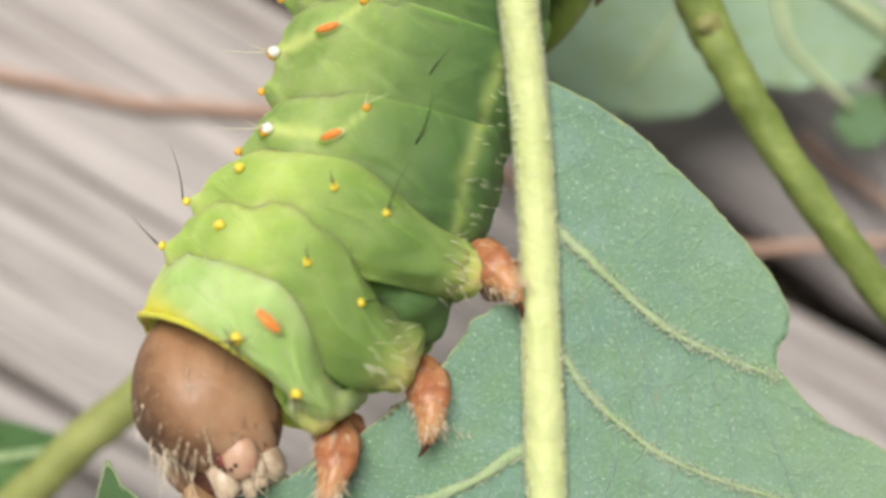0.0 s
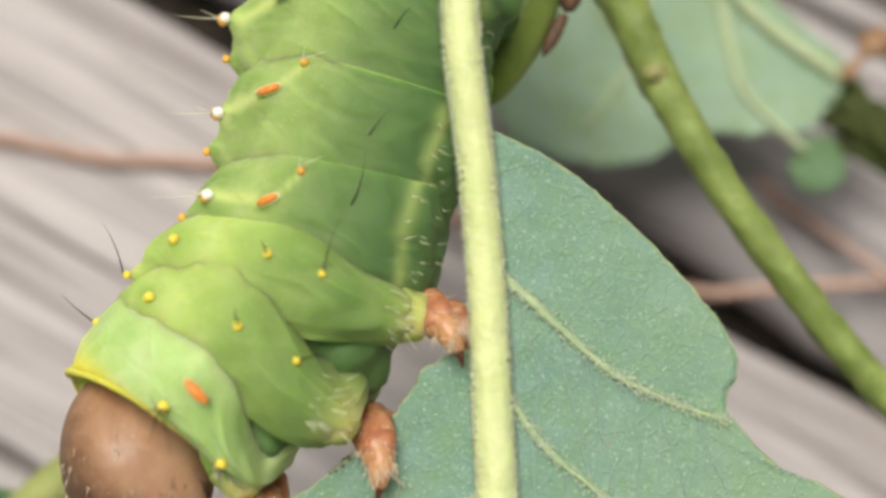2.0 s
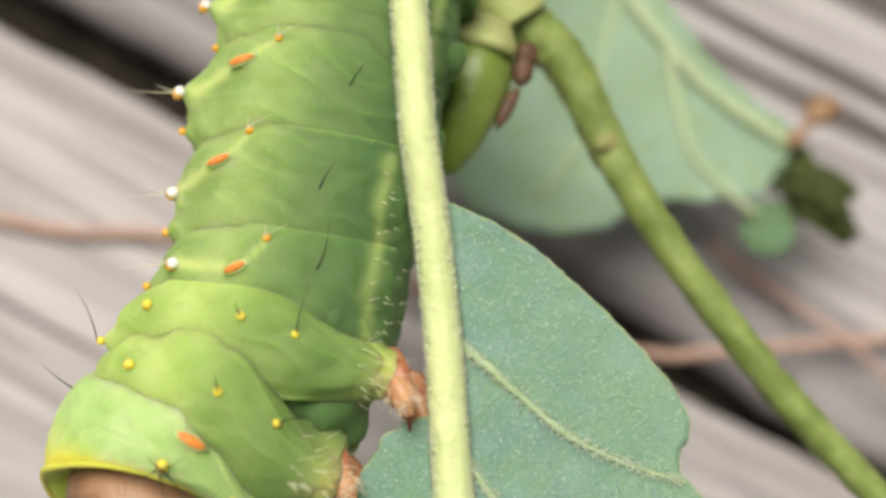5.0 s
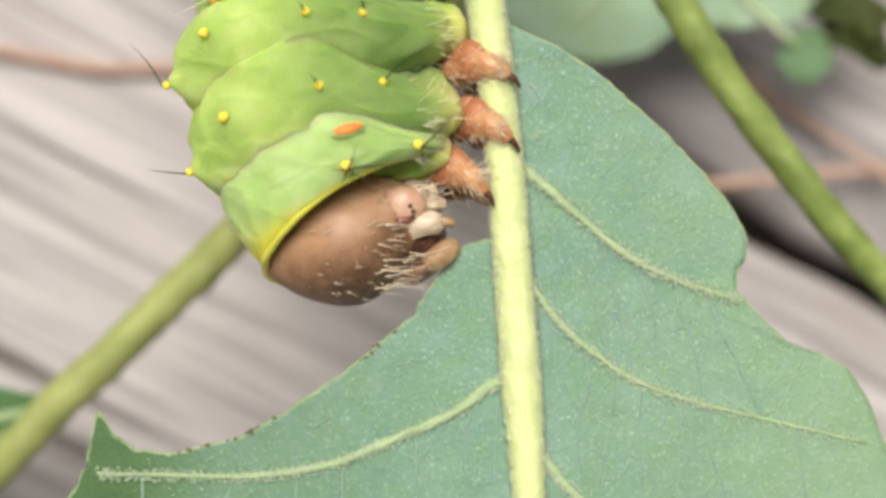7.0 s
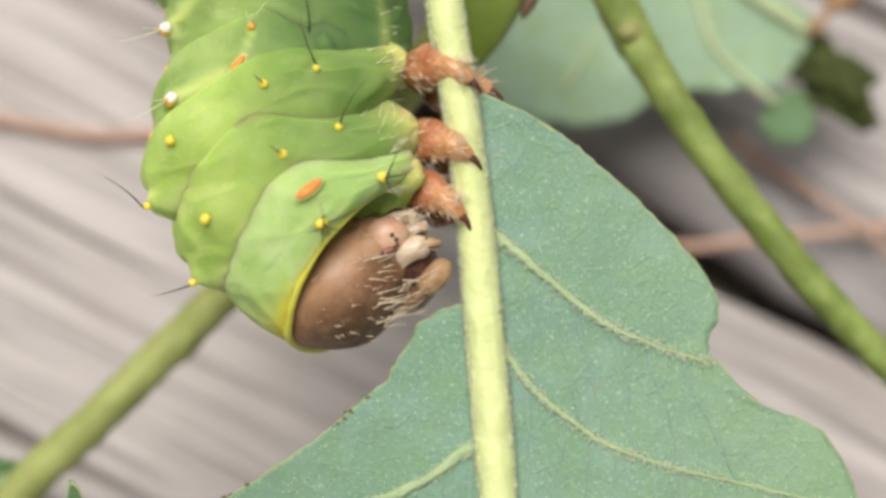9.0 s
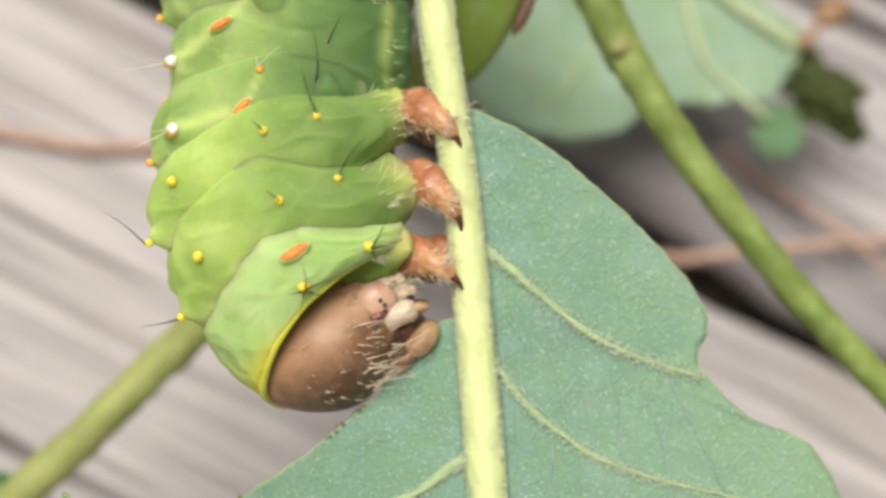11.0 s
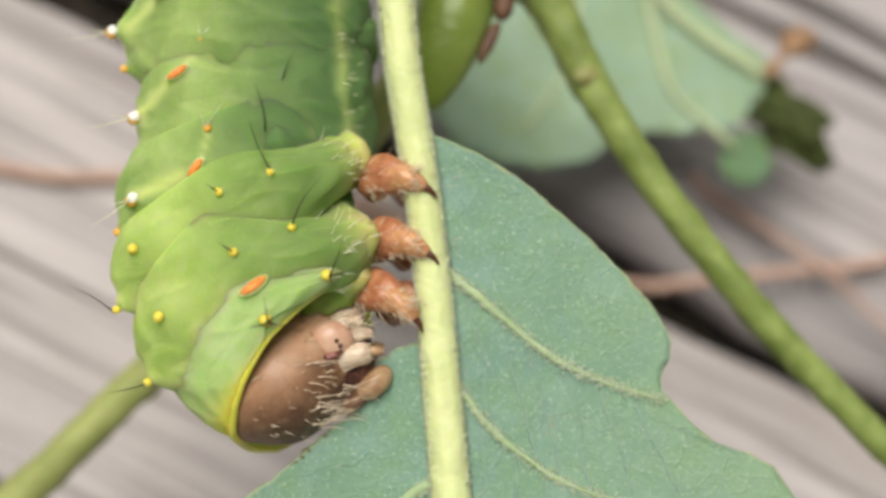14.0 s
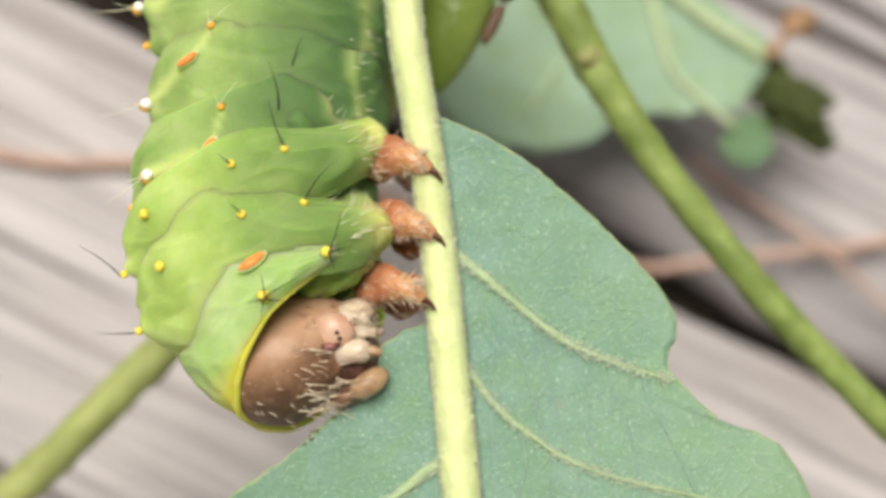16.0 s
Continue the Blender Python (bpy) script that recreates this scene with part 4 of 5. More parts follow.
LEG_AT = ((8.4, -0.7), (10.4, -2.5), (12.2, -0.1))
T1 = Segment("thorax_segment", -6.3, 8.8, 7.35, -1.3, 5.6, [("spiracle", 2.4, 3.75, 0.95), ("star", 1.65, 1.75, 0.44), ("star", 6.2, 1.7, 0.37)], SKIN_LIGHT, 0.14, 0.12, True, "light green neck shield with a yellow rim", LEG_AT[0])
T2 = Segment("thorax_segment", -7.3, 10.6, 7.0, -2.8, 5.2, [("yellow", -6.2, 0.45, 0.30), ("yellow", -2.9, 2.55, 0.36), ("yellow", 3.2, 1.9, 0.31), ("yellow", 6.7, 0.65, 0.29)], SKIN_THORAX, 0.21, 0.15, leg=LEG_AT[1])
T3 = Segment("thorax_segment", -7.4, 11.5, 7.3, -2.4, 4.2, [("yellow", -6.5, -0.2, 0.31), ("yellow", -3.7, 2.35, 0.36), ("yellow", 2.7, 2.3, 0.30), ("yellow", 6.0, 1.65, 0.27)], SKIN_THORAX, 0.14, 0.13, leg=LEG_AT[2])
FLANK = ((8.5, -4.2, 8.8, -1.5, 0.42, 0.42), (8.8, -1.5, 8.5, 1.0, 0.36, 0.34), (8.5, 1.0, 8.7, 4.4, 0.42, 0.42))
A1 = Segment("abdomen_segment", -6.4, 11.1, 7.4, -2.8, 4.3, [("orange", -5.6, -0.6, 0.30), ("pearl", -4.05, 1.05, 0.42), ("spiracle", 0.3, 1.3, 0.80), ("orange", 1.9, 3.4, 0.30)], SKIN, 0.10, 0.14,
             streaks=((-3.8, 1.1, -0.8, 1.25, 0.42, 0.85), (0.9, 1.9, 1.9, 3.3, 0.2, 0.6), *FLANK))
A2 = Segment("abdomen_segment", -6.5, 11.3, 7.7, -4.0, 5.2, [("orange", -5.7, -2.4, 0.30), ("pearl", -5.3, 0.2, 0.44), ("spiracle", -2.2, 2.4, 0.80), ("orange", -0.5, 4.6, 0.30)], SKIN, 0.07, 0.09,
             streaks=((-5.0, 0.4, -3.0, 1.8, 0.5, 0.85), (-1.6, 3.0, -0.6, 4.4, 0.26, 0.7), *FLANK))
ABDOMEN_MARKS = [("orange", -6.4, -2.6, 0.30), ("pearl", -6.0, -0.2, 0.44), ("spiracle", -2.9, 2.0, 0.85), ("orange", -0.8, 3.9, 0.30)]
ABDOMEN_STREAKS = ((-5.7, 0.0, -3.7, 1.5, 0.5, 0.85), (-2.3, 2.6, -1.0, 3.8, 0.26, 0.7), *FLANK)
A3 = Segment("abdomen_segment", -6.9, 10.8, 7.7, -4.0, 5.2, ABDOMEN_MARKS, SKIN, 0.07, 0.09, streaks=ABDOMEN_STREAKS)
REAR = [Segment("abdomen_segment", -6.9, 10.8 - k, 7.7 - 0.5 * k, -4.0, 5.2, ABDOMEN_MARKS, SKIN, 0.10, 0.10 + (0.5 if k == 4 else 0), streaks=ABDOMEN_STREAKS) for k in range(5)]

# the yellow rim of the neck shield
bm = bmesh.new()
rim = [T1.at(2 * math.pi * k / 72, 0.05) for k in range(72)]
rim_lo = [T1.at(2 * math.pi * k / 72, 0.0) for k in range(72)]
loops = []
for p, q, k in zip(rim, rim_lo, range(72)):
    out = Vector((p.x - T1.xc, 0, p.z)).normalized()
    w = 0.17 + 0.10 * math.cos(2 * math.pi * k / 72 - 2.9)
    loops.append([bm.verts.new(q + out * (w * math.cos(a) - 0.06) + Vector((0, w * 0.95 * math.sin(a) + 0.1, 0))) for a in [2 * math.pi * i / 10 for i in range(10)]])
for k in range(72):
    a, b = loops[k], loops[(k + 1) % 72]
    for i in range(10):
        bm.faces.new((a[i], a[(i + 1) % 10], b[(i + 1) % 10], b[i]))
part("collar", bm, COLLAR, T1.ob, "bright yellow rim round the head")

T1.bristles(1.65, 1.75, [((1, -0.15, 0.75), 3.6, 0.1), ((0.7, 0.6, 0.7), 2.0, -0.2), ((-0.5, -0.8, 0.8), 1.6, 0.1), ((0.6, -0.8, 0.8), 2.4, -0.1), ((-0.9, 0.1, 0.7), 1.2, 0.2)], DARK_HAIR, 0.45)
T1.bristles(6.2, 1.7, [((1, 0.35, 0.7), 3.0, -0.15), ((0.9, -0.4, 0.7), 2.1, 0.1), ((-0.1, -1, 0.7), 1.6, 0.1)], DARK_HAIR, 0.4)
T2.bristles(6.7, 0.65, [((1, 0.55, 0.45), 3.6, 0.3)], DARK_HAIR)
T2.bristles(3.2, 1.9, [((-0.3, 1, 0.7), 1.2, 0.1)], DARK_HAIR)
T2.bristles(-6.2, 0.45, [((-1, 0.5, 0.5), 2.6, 0.1)], DARK_HAIR)
T3.bristles(6.0, 1.65, [((0.0, 1, 0.25), 3.4, 0.2)], DARK_HAIR)
T3.bristles(-6.5, -0.2, [((-0.2, 1, 0.5), 3.8, -0.2)], DARK_HAIR)
T3.bristles(2.7, 2.3, [((-0.5, 0.9, 0.6), 1.0, 0.1)], DARK_HAIR)
A1.bristles(5.2, 2.0, [((0.4, 1, 0.3), 3.6, -0.3)], DARK_HAIR, 0.0)
A2.bristles(4.6, 1.4, [((0.25, 1, 0.4), 2.2, 0.2)], DARK_HAIR, 0.0)
A3.bristles(4.4, 1.4, [((0.25, 1, 0.4), 2.0, 0.2)], DARK_HAIR, 0.0)
for ring, x, y in ((A1, -4.05, 1.05), (A2, -5.3, 0.2), (A3, -6.0, -0.2)):
    ring.bristles(x, y, [((-1, -0.42, 0.35), 3.4, 0.12), ((-1, -0.1, 0.6), 1.6, 0.1)], PALE_HAIR)
for ring, x, y in ((A1, 1.9, 3.4), (A2, -0.5, 4.6), (A3, -0.8, 3.9)):
    ring.bristles(x, y, [((0.9, 0.7, 0.6), 2.0, 0.1), ((0, 1, 0.6), 0.9, 0)], PALE_HAIR)
for ring, (x, y) in zip((T1, T2, T3), LEG_AT):
    ring.down(24, x - 2.6, x - 0.4, 1.4, y)
for ring in (A1, A2, A3):
    ring.down(14, 8.4, 10.6, 0.9)
for ring, (x, y) in zip((T1, T2, T3), LEG_AT):
    for z in (3.2, -3.2):
        ring.leg_base(x - (0 if z > 0 else 1.6), y + (1.4 if ring is T1 else 0), z, 0.7 if ring is T1 else 0.8)

for ring, at, size in ((T1, (5.0, 4.2, -0.4), (3.2, 3.0, 4.2)), (T2, (7.5, 2.6, -1.2), (3.7, 4.3, 4.6)), (T3, (7.0, 2.6, -0.4), (3.6, 3.8, 4.8))):
    bm = bmesh.new()
    blob(bm, at, size, 4, 0.22, None, at[0] * 3, 2.2)
    part("belly_fold", bm, SKIN, ring.ob, "dark green folded belly skin between two legs")


def make_head():
    bm = bmesh.new()
    made = bmesh.ops.create_icosphere(bm, subdivisions=5, radius=1.0)["verts"]
    for v in made:
        d = v.co.copy()
        thin = 1 - (0.24 if d.y < 0 else 0.0) * max(0.0, d.x) ** 1.6
        tuck = 1 - 0.22 * max(0.0, -d.x) ** 1.5  # slimmer where it sits in the neck shield
        x, y, z = d.x * 5.3 + 0.2, d.y * 4.2 * thin * tuck - 0.2 + 0.5 * max(0.0, d.x), d.z * 4.6 * (1 - 0.24 * max(0.0, d.x) ** 1.6) * tuck
        crease = math.exp(-(z / 0.25) ** 2) * max(0.0, -d.y) * 0.18  # the seam down the face
        k = 1 + 0.02 * noise.noise(d * 2.5) - crease * 0.25
        v.co = (x * k, y * k, z * k)
    head = part("head", bm, HEAD, cat, "glossy brown head capsule with pale bristles")
    for z in (1, -1):
        bm = bmesh.new()
        blob(bm, (3.75, 0.95, 2.5 * z), (1.35, 1.35, 0.95), 3, 0.12, None, z)
        cheek = part("cheek", bm, EYE_RED, head, "pinkish cheek with tiny dark eyes")
        bm = bmesh.new()
        blob(bm, (3.5, 0.15, 3.12 * z), (0.55, 0.38, 0.3), 3, 0.5, None, 2.0, 2.0)
        part("eye_patch", bm, EYE_DARK, cheek, "dark red patch round the eyes")
        for k in range(6):
            a = -0.6 + k * 0.62
            bm = bmesh.new()
            blob(bm, (3.7 + 0.6 * math.cos(a), 0.55 - 0.6 * math.sin(a), 3.38 * z), (0.14, 0.14, 0.12), 2)
            part("eye", bm, MOUTH, cheek, "tiny dark eye")
        bm = bmesh.new()
        tube(bm, spline([(3.9, -0.3, 2.0 * z), (4.7, -0.35, 2.35 * z), (5.4, -0.45, 2.4 * z), (5.75, -0.5, 2.4 * z)], 14), lambda s: 0.86 - 0.18 * s - 0.5 * max(0.0, s - 0.75) ** 0.5 * 0.6, 14, 0.12)
        antenna = part("antenna", bm, PALP, head, "thick cream antenna")
        bm = bmesh.new()
        tube(bm, spline([(5.6, -0.45, 2.4 * z), (6.1, -0.6, 2.45 * z), (6.45, -0.8, 2.4 * z)], 8), lambda s: 0.4 - 0.2 * s, 10, 0.1)
        part("antenna_tip", bm, JAW, antenna, "brown tip")
        bm = bmesh.new()
        blob(bm, (5.25, -2.5, 1.15 * z), (1.3, 0.82, 1.2), 3, 0.14, Matrix.Rotation(0.5, 3, "Z"), 3.0 + z)
        part("jaw", bm, JAW, head, "smooth tan jaw")
        bm = bmesh.new()
        tube(bm, spline([(3.9, 1.5, 1.7 * z), (4.7, 1.7, 2.0 * z), (5.4, 1.6, 2.0 * z)], 10), lambda s: 0.62 - 0.2 * s, 12, 0.15)
        blob(bm, (5.6, 1.5, 2.0 * z), (0.42, 0.45, 0.42), 2, 0.1)
        part("palp", bm, PALP, head, "cream mouth palp")
        bm = bmesh.new()
        tube(bm, spline([(4.4, 0.8, 1.6 * z), (5.4, 0.75, 1.9 * z), (6.2, 0.5, 1.8 * z)], 10), lambda s: 0.55 - 0.25 * s, 12, 0.15)
        part("palp", bm, PALP, head, "cream mouth palp")
    bm = bmesh.new()
    blob(bm, (4.4, -0.6, 0), (1.6, 2.7, 2.2), 3, 0.15)
    part("mouth", bm, MOUTH, head, "dark mouth opening")
    bm = bmesh.new()
    blob(bm, (4.0, -3.1, 0), (1.5, 0.75, 2.1), 3, 0.15, Matrix.Rotation(0.35, 3, "Z"))
    part("lip", bm, LIP, head, "brown upper lip")
    bm = bmesh.new()
    blob(bm, (4.9, 2.0, 0.4), (1.3, 0.9, 1.5), 3, 0.15)
    part("lower_lip", bm, PALP, head, "cream lower lip")
    bm = bmesh.new()
    rnd = random.Random(4)

    def root(x, a):
        """A place on the capsule, round the face from the seen side (a = 0) to the seam (a = 1.4)."""
        d = Vector((x / 5.3, -math.sin(a) * math.sqrt(max(0.05, 1 - (x / 5.3) ** 2)), math.cos(a) * math.sqrt(max(0.05, 1 - (x / 5.3) ** 2))))
        thin = 1 - 0.24 * max(0.0, d.x) ** 1.6
        return Vector((d.x * 5.3 + 0.2, d.y * 4.2 * thin - 0.2 + 0.5 * max(0.0, d.x), d.z * 4.6 * thin)) * 0.98
    for k in range(36):  # long pale bristles that sweep forwards over the mouth
        a = rnd.uniform(-0.15, 1.45)
        p = root(rnd.uniform(1.7, 4.3) - 0.9 * a, a)
        hair(bm, p, Vector((rnd.uniform(0.9, 1.4), rnd.uniform(-0.55, 0.25), 0.25 + p.z * 0.1)), rnd.uniform(1.5, 3.0), rnd.uniform(0.035, 0.05), rnd.uniform(-0.25, 0.25), 6)
    for k in range(46):  # short ones on the side of the head
        a = rnd.uniform(-0.3, 1.5)
        p = root(rnd.uniform(-2.0, 3.4), a)
        hair(bm, p, Vector((0.8, p.y * 0.15, p.z * 0.25)), rnd.uniform(0.4, 1.1), 0.028, rnd.uniform(-0.3, 0.3), 4)
    for k in range(16):  # tufts above the mouth
        p = Vector((rnd.uniform(4.0, 5.2), rnd.uniform(0.6, 2.3), rnd.uniform(2.0, 2.9)))
        hair(bm, p, Vector((1, rnd.uniform(-0.5, 0.5), rnd.uniform(-0.1, 0.5))), rnd.uniform(0.9, 2.3), 0.045, rnd.uniform(-0.4, 0.4), 6)
    tagged(part("bristles", bm, TAN_HAIR, head, "pale stiff bristles"), kind="stuff")
    head.scale = (1.10, 1.04, 1.04)
    return head


HD = make_head()


def make_leg():
    """A jointed, hooked true leg; x runs from the body to the claw."""
    leg = part("leg", blob(bmesh.new(), (-0.1, 0.1, 0), (1.35, 1.45, 1.2), 3, 0.25, None, 1.0, 1.6), LEG_DARK, cat, "chestnut-brown jointed leg with a hooked claw")
    bm = bmesh.new()
    tube(bm, spline([(0.0, 0.15, 0.1), (0.8, 0.4, 0.45), (1.7, 0.45, 0.5), (2.5, 0.2, 0.25)], 20), lambda s: 1.28 - 0.3 * s + 0.14 * math.sin(math.pi * s), 16, 0.35, 0.9)
    part("upper_joint", bm, LEG_BROWN, leg)
    bm = bmesh.new()
    tube(bm, spline([(1.7, 0.35, 0.4), (2.6, 0.3, 0.5), (3.5, 0.05, 0.25), (4.1, -0.35, -0.2)], 18), lambda s: 1.02 - 0.62 * s + 0.12 * math.sin(math.pi * s), 14, 0.2, 0.9)
    part("lower_joint", bm, LEG_TAN, leg)
    bm = bmesh.new()
    tube(bm, spline([(3.9, -0.2, -0.05), (4.45, -0.5, -0.35), (4.65, -0.95, -0.8)], 10), lambda s: 0.32 - 0.25 * s, 8)
    part("claw", bm, CLAW, leg, "dark hooked claw")
    bm = bmesh.new()
    for _ in range(110):
        x = random.uniform(0.0, 3.9)
        a = random.uniform(0, math.pi)
        r = 1.25 - 0.22 * x
        hair(bm, (x, math.cos(a) * r + 0.2, math.sin(a) * r * 0.9 + 0.25), (1.0, math.cos(a) * 0.6, math.sin(a) * 0.5), random.uniform(0.5, 1.6), 0.045, random.uniform(-0.3, 0.3), 3)
    for _ in range(34):
        a = random.uniform(0, 2 * math.pi)
        hair(bm, (random.uniform(2.0, 3.7), math.cos(a) * 0.55 + 0.1, math.sin(a) * 0.5 + 0.25), (1.0, math.cos(a) * 0.35, math.sin(a) * 0.35), random.uniform(0.8, 1.7), 0.045, random.uniform(-0.3, 0.2), 4)
    tagged(part("leg_bristles", bm, TAN_HAIR, leg), kind="stuff")
    return leg


LEGS = [make_leg() for _ in range(3)]
FAR_LEGS = [make_leg() for _ in range(3)]

# stubby prolegs further back, holding the leaf stalk
for ring in (A3, *REAR[:2]):
    for z in (3.2, -3.2):
        bm = bmesh.new()
        tube(bm, spline([(6.5, 0, z), (8.8, 0, z * 0.8), (10.4, 0, z * 0.5)], 12), lambda s: 2.4 - 0.9 * s, 14, 0.1)
        part("proleg", bm, SKIN, ring.ob, "fleshy green proleg")



def motions():
    """The caterpillar's rings, head and legs: seconds, millimetres in its space, and degrees."""
    def go(ob, rows):
        walk(ob, [(t, pose(x * MM, y * MM, z * MM, rx, ry, rz)) for t, x, y, z, rx, ry, rz in rows])
    go(HD, [(0, -17.56, -10.61, 0.12, 1.1, -2.7, -63.2), (0.5, -19.85, -10.06, 0.12, 0.7, -2.4, -65.1), (1, -19.51, -10.90, 0.13, 0.7, -1.5, -63.0), (1.5, -19.06, -10.97, 0.12, 0.7, -1.2, -61.9), (2, -18.86, -11.02, 0.09, 0.6, -2.1, -63.1), (2.5, -20.14, -11.00, 0.07, 0.3, -2.9, -66.0), (3, -20.06, -10.87, 0.07, 0.3, -2.0, -64.0), (3.5, -19.70, -11.77, 0.07, 0.3, -2.1, -63.6), (3.7, -19.60, -11.91, 0.08, 0.4, -1.4, -62.7), (5.8, -13.95, -8.62, 0.09, 0.0, 0.4, -46.0), (6, -13.48, -8.43, 0.07, 0.1, 1.1, -36.0), (6.5, -10.63, -5.90, 0.08, -0.1, 6.9, -2.4), (7, -7.63, -3.70, -0.03, -0.9, 1.4, 13.2), (7.5, -6.06, -1.73, -0.07, -1.4, 0.2, 17.0), (8, -6.52, -2.51, -0.04, -0.4, 0.0, 24.3), (8.5, -7.02, -2.47, -0.02, 0.0, -0.0, 25.4), (9, -6.27, -2.27, -0.06, -1.0, -0.2, 25.5), (9.2, -6.17, -2.24, -0.04, -0.4, -0.1, 26.7), (11.3, -6.54, -5.64, -0.02, -0.2, -0.0, 26.3), (11.5, -6.49, -5.50, -0.03, -0.5, 0.1, 27.7), (12, -5.79, -5.17, -0.01, -0.6, 0.9, 31.4), (12.5, -5.42, -4.92, 0.08, -0.9, 4.8, 29.8), (13, -7.01, -5.60, 0.07, 0.2, 1.1, 32.4), (13.5, -8.40, -5.91, 0.09, 1.0, 0.2, 17.4), (14, -7.41, -5.90, 0.09, 0.7, 0.2, 19.6), (14.5, -6.43, -5.94, 0.08, 0.3, 0.7, 26.0), (15, -5.30, -5.99, 0.02, -0.2, -0.0, 30.4), (15.5, -5.11, -5.54, -0.03, -1.0, -1.1, 27.9), (16, -7.87, -5.81, -0.02, -2.8, -6.1, 8.1)])
    go(T1.ob, [(0, -16.08, -7.08, -0.01, 0.2, -6.9, -40.1), (0.5, -17.71, -6.51, 0.01, 0.8, -8.0, -50.5), (1, -17.72, -7.50, -0.00, -0.4, -4.9, -45.3), (1.5, -17.65, -7.91, -0.02, 0.5, -1.8, -42.4), (2, -17.49, -7.39, -0.03, 1.3, -3.6, -44.1), (2.5, -18.04, -6.50, -0.01, -0.4, -6.6, -53.0), (3, -18.30, -7.63, 0.01, -0.7, -5.9, -50.0), (3.5, -18.49, -7.96, 0.01, -1.1, -2.7, -51.5), (3.7, -18.48, -8.06, 0.01, -1.2, -1.7, -49.0), (5.8, -14.66, -6.07, 0.03, -5.1, 5.7, -17.7), (6, -14.13, -5.54, 0.05, -4.5, 5.1, -14.1), (6.5, -11.16, -3.71, -0.01, 0.8, 6.6, 7.5), (7, -8.81, -1.44, 0.10, 2.0, 6.0, 18.0), (7.5, -7.14, 0.10, 0.19, 2.0, 6.9, 28.5), (8, -7.18, -1.32, 0.23, 2.0, 3.9, 36.1), (8.5, -8.19, -1.26, 0.20, 2.0, 2.2, 33.4), (9, -6.96, -0.99, 0.11, 2.0, 0.3, 39.0), (9.2, -7.09, -1.17, 0.07, 2.0, 0.2, 38.5), (11.3, -7.59, -4.08, 0.03, -1.0, -0.5, 33.2), (11.5, -7.50, -4.04, 0.05, -1.1, 0.1, 36.1), (12, -6.72, -3.82, 0.03, -1.3, -1.0, 42.7), (12.5, -6.16, -3.71, 0.09, -1.6, -0.3, 44.5), (13, -7.22, -4.59, 0.13, -1.8, -0.3, 41.0), (13.5, -8.48, -4.62, 0.01, -2.0, 1.0, 32.3), (14, -7.71, -4.87, -0.05, -2.3, 2.4, 38.2), (14.5, -7.07, -4.83, -0.09, -2.5, 3.9, 44.4), (15, -6.74, -4.45, -0.10, -2.8, 4.1, 46.5), (15.5, -6.46, -4.27, -0.10, -3.0, 0.5, 45.4), (16, -7.66, -4.63, -0.01, -7.0, -1.4, 37.4)])
    go(T2.ob, [(0, -13.91, -3.73, -0.37, -6.9, -3.9, -14.7), (0.5, -14.26, -3.18, -0.34, -5.9, -3.7, -19.3), (1, -14.42, -3.96, -0.43, -5.2, -4.2, -15.0), (1.5, -14.59, -4.45, -0.43, -3.8, -4.1, -10.8), (2, -14.54, -4.44, -0.37, -4.8, -4.4, -9.8), (2.5, -14.43, -3.59, -0.34, -5.5, -3.9, -15.9), (3, -14.94, -4.40, -0.39, -3.8, -4.7, -13.3), (3.5, -15.19, -4.96, -0.45, -3.9, -4.7, -12.1), (3.7, -15.14, -5.02, -0.44, -4.0, -4.7, -11.9), (5.8, -12.78, -1.62, -0.17, -1.1, -3.4, -3.1), (6, -12.80, -0.91, -0.12, -1.5, -2.3, -0.8), (6.5, -11.67, 0.20, -0.03, -3.7, -4.1, 9.1), (7, -10.82, 2.79, -0.01, 3.0, -0.6, 23.3), (7.5, -10.71, 4.40, -0.14, 6.6, 4.2, 34.0), (8, -10.56, 2.83, -0.26, 9.4, 2.8, 43.5), (8.5, -10.54, 2.78, -0.37, 7.4, 1.6, 45.0), (9, -10.48, 2.31, -0.44, 6.7, 1.2, 45.5), (9.2, -9.99, 1.34, -0.41, 5.1, 2.4, 44.8), (11.3, -10.55, 0.32, -0.26, 4.7, 0.5, 39.5), (11.5, -10.73, 0.15, -0.25, 5.7, 0.5, 39.2), (12, -10.48, -0.12, -0.22, 4.5, 0.9, 41.9), (12.5, -10.10, -0.53, -0.16, 3.6, 1.3, 45.5), (13, -10.26, -1.10, 0.02, 2.4, 0.2, 46.2), (13.5, -10.68, -0.98, 0.11, 0.2, 0.5, 39.8), (14, -10.32, -1.81, 0.12, -1.4, 1.8, 44.0), (14.5, -9.78, -1.95, 0.07, -3.1, -0.1, 46.1), (15, -9.48, -2.16, -0.01, -6.9, 1.1, 46.4), (15.5, -9.59, -2.26, -0.02, -8.1, 2.0, 45.1), (16, -10.56, -0.95, -0.00, -8.7, 1.2, 32.6)])
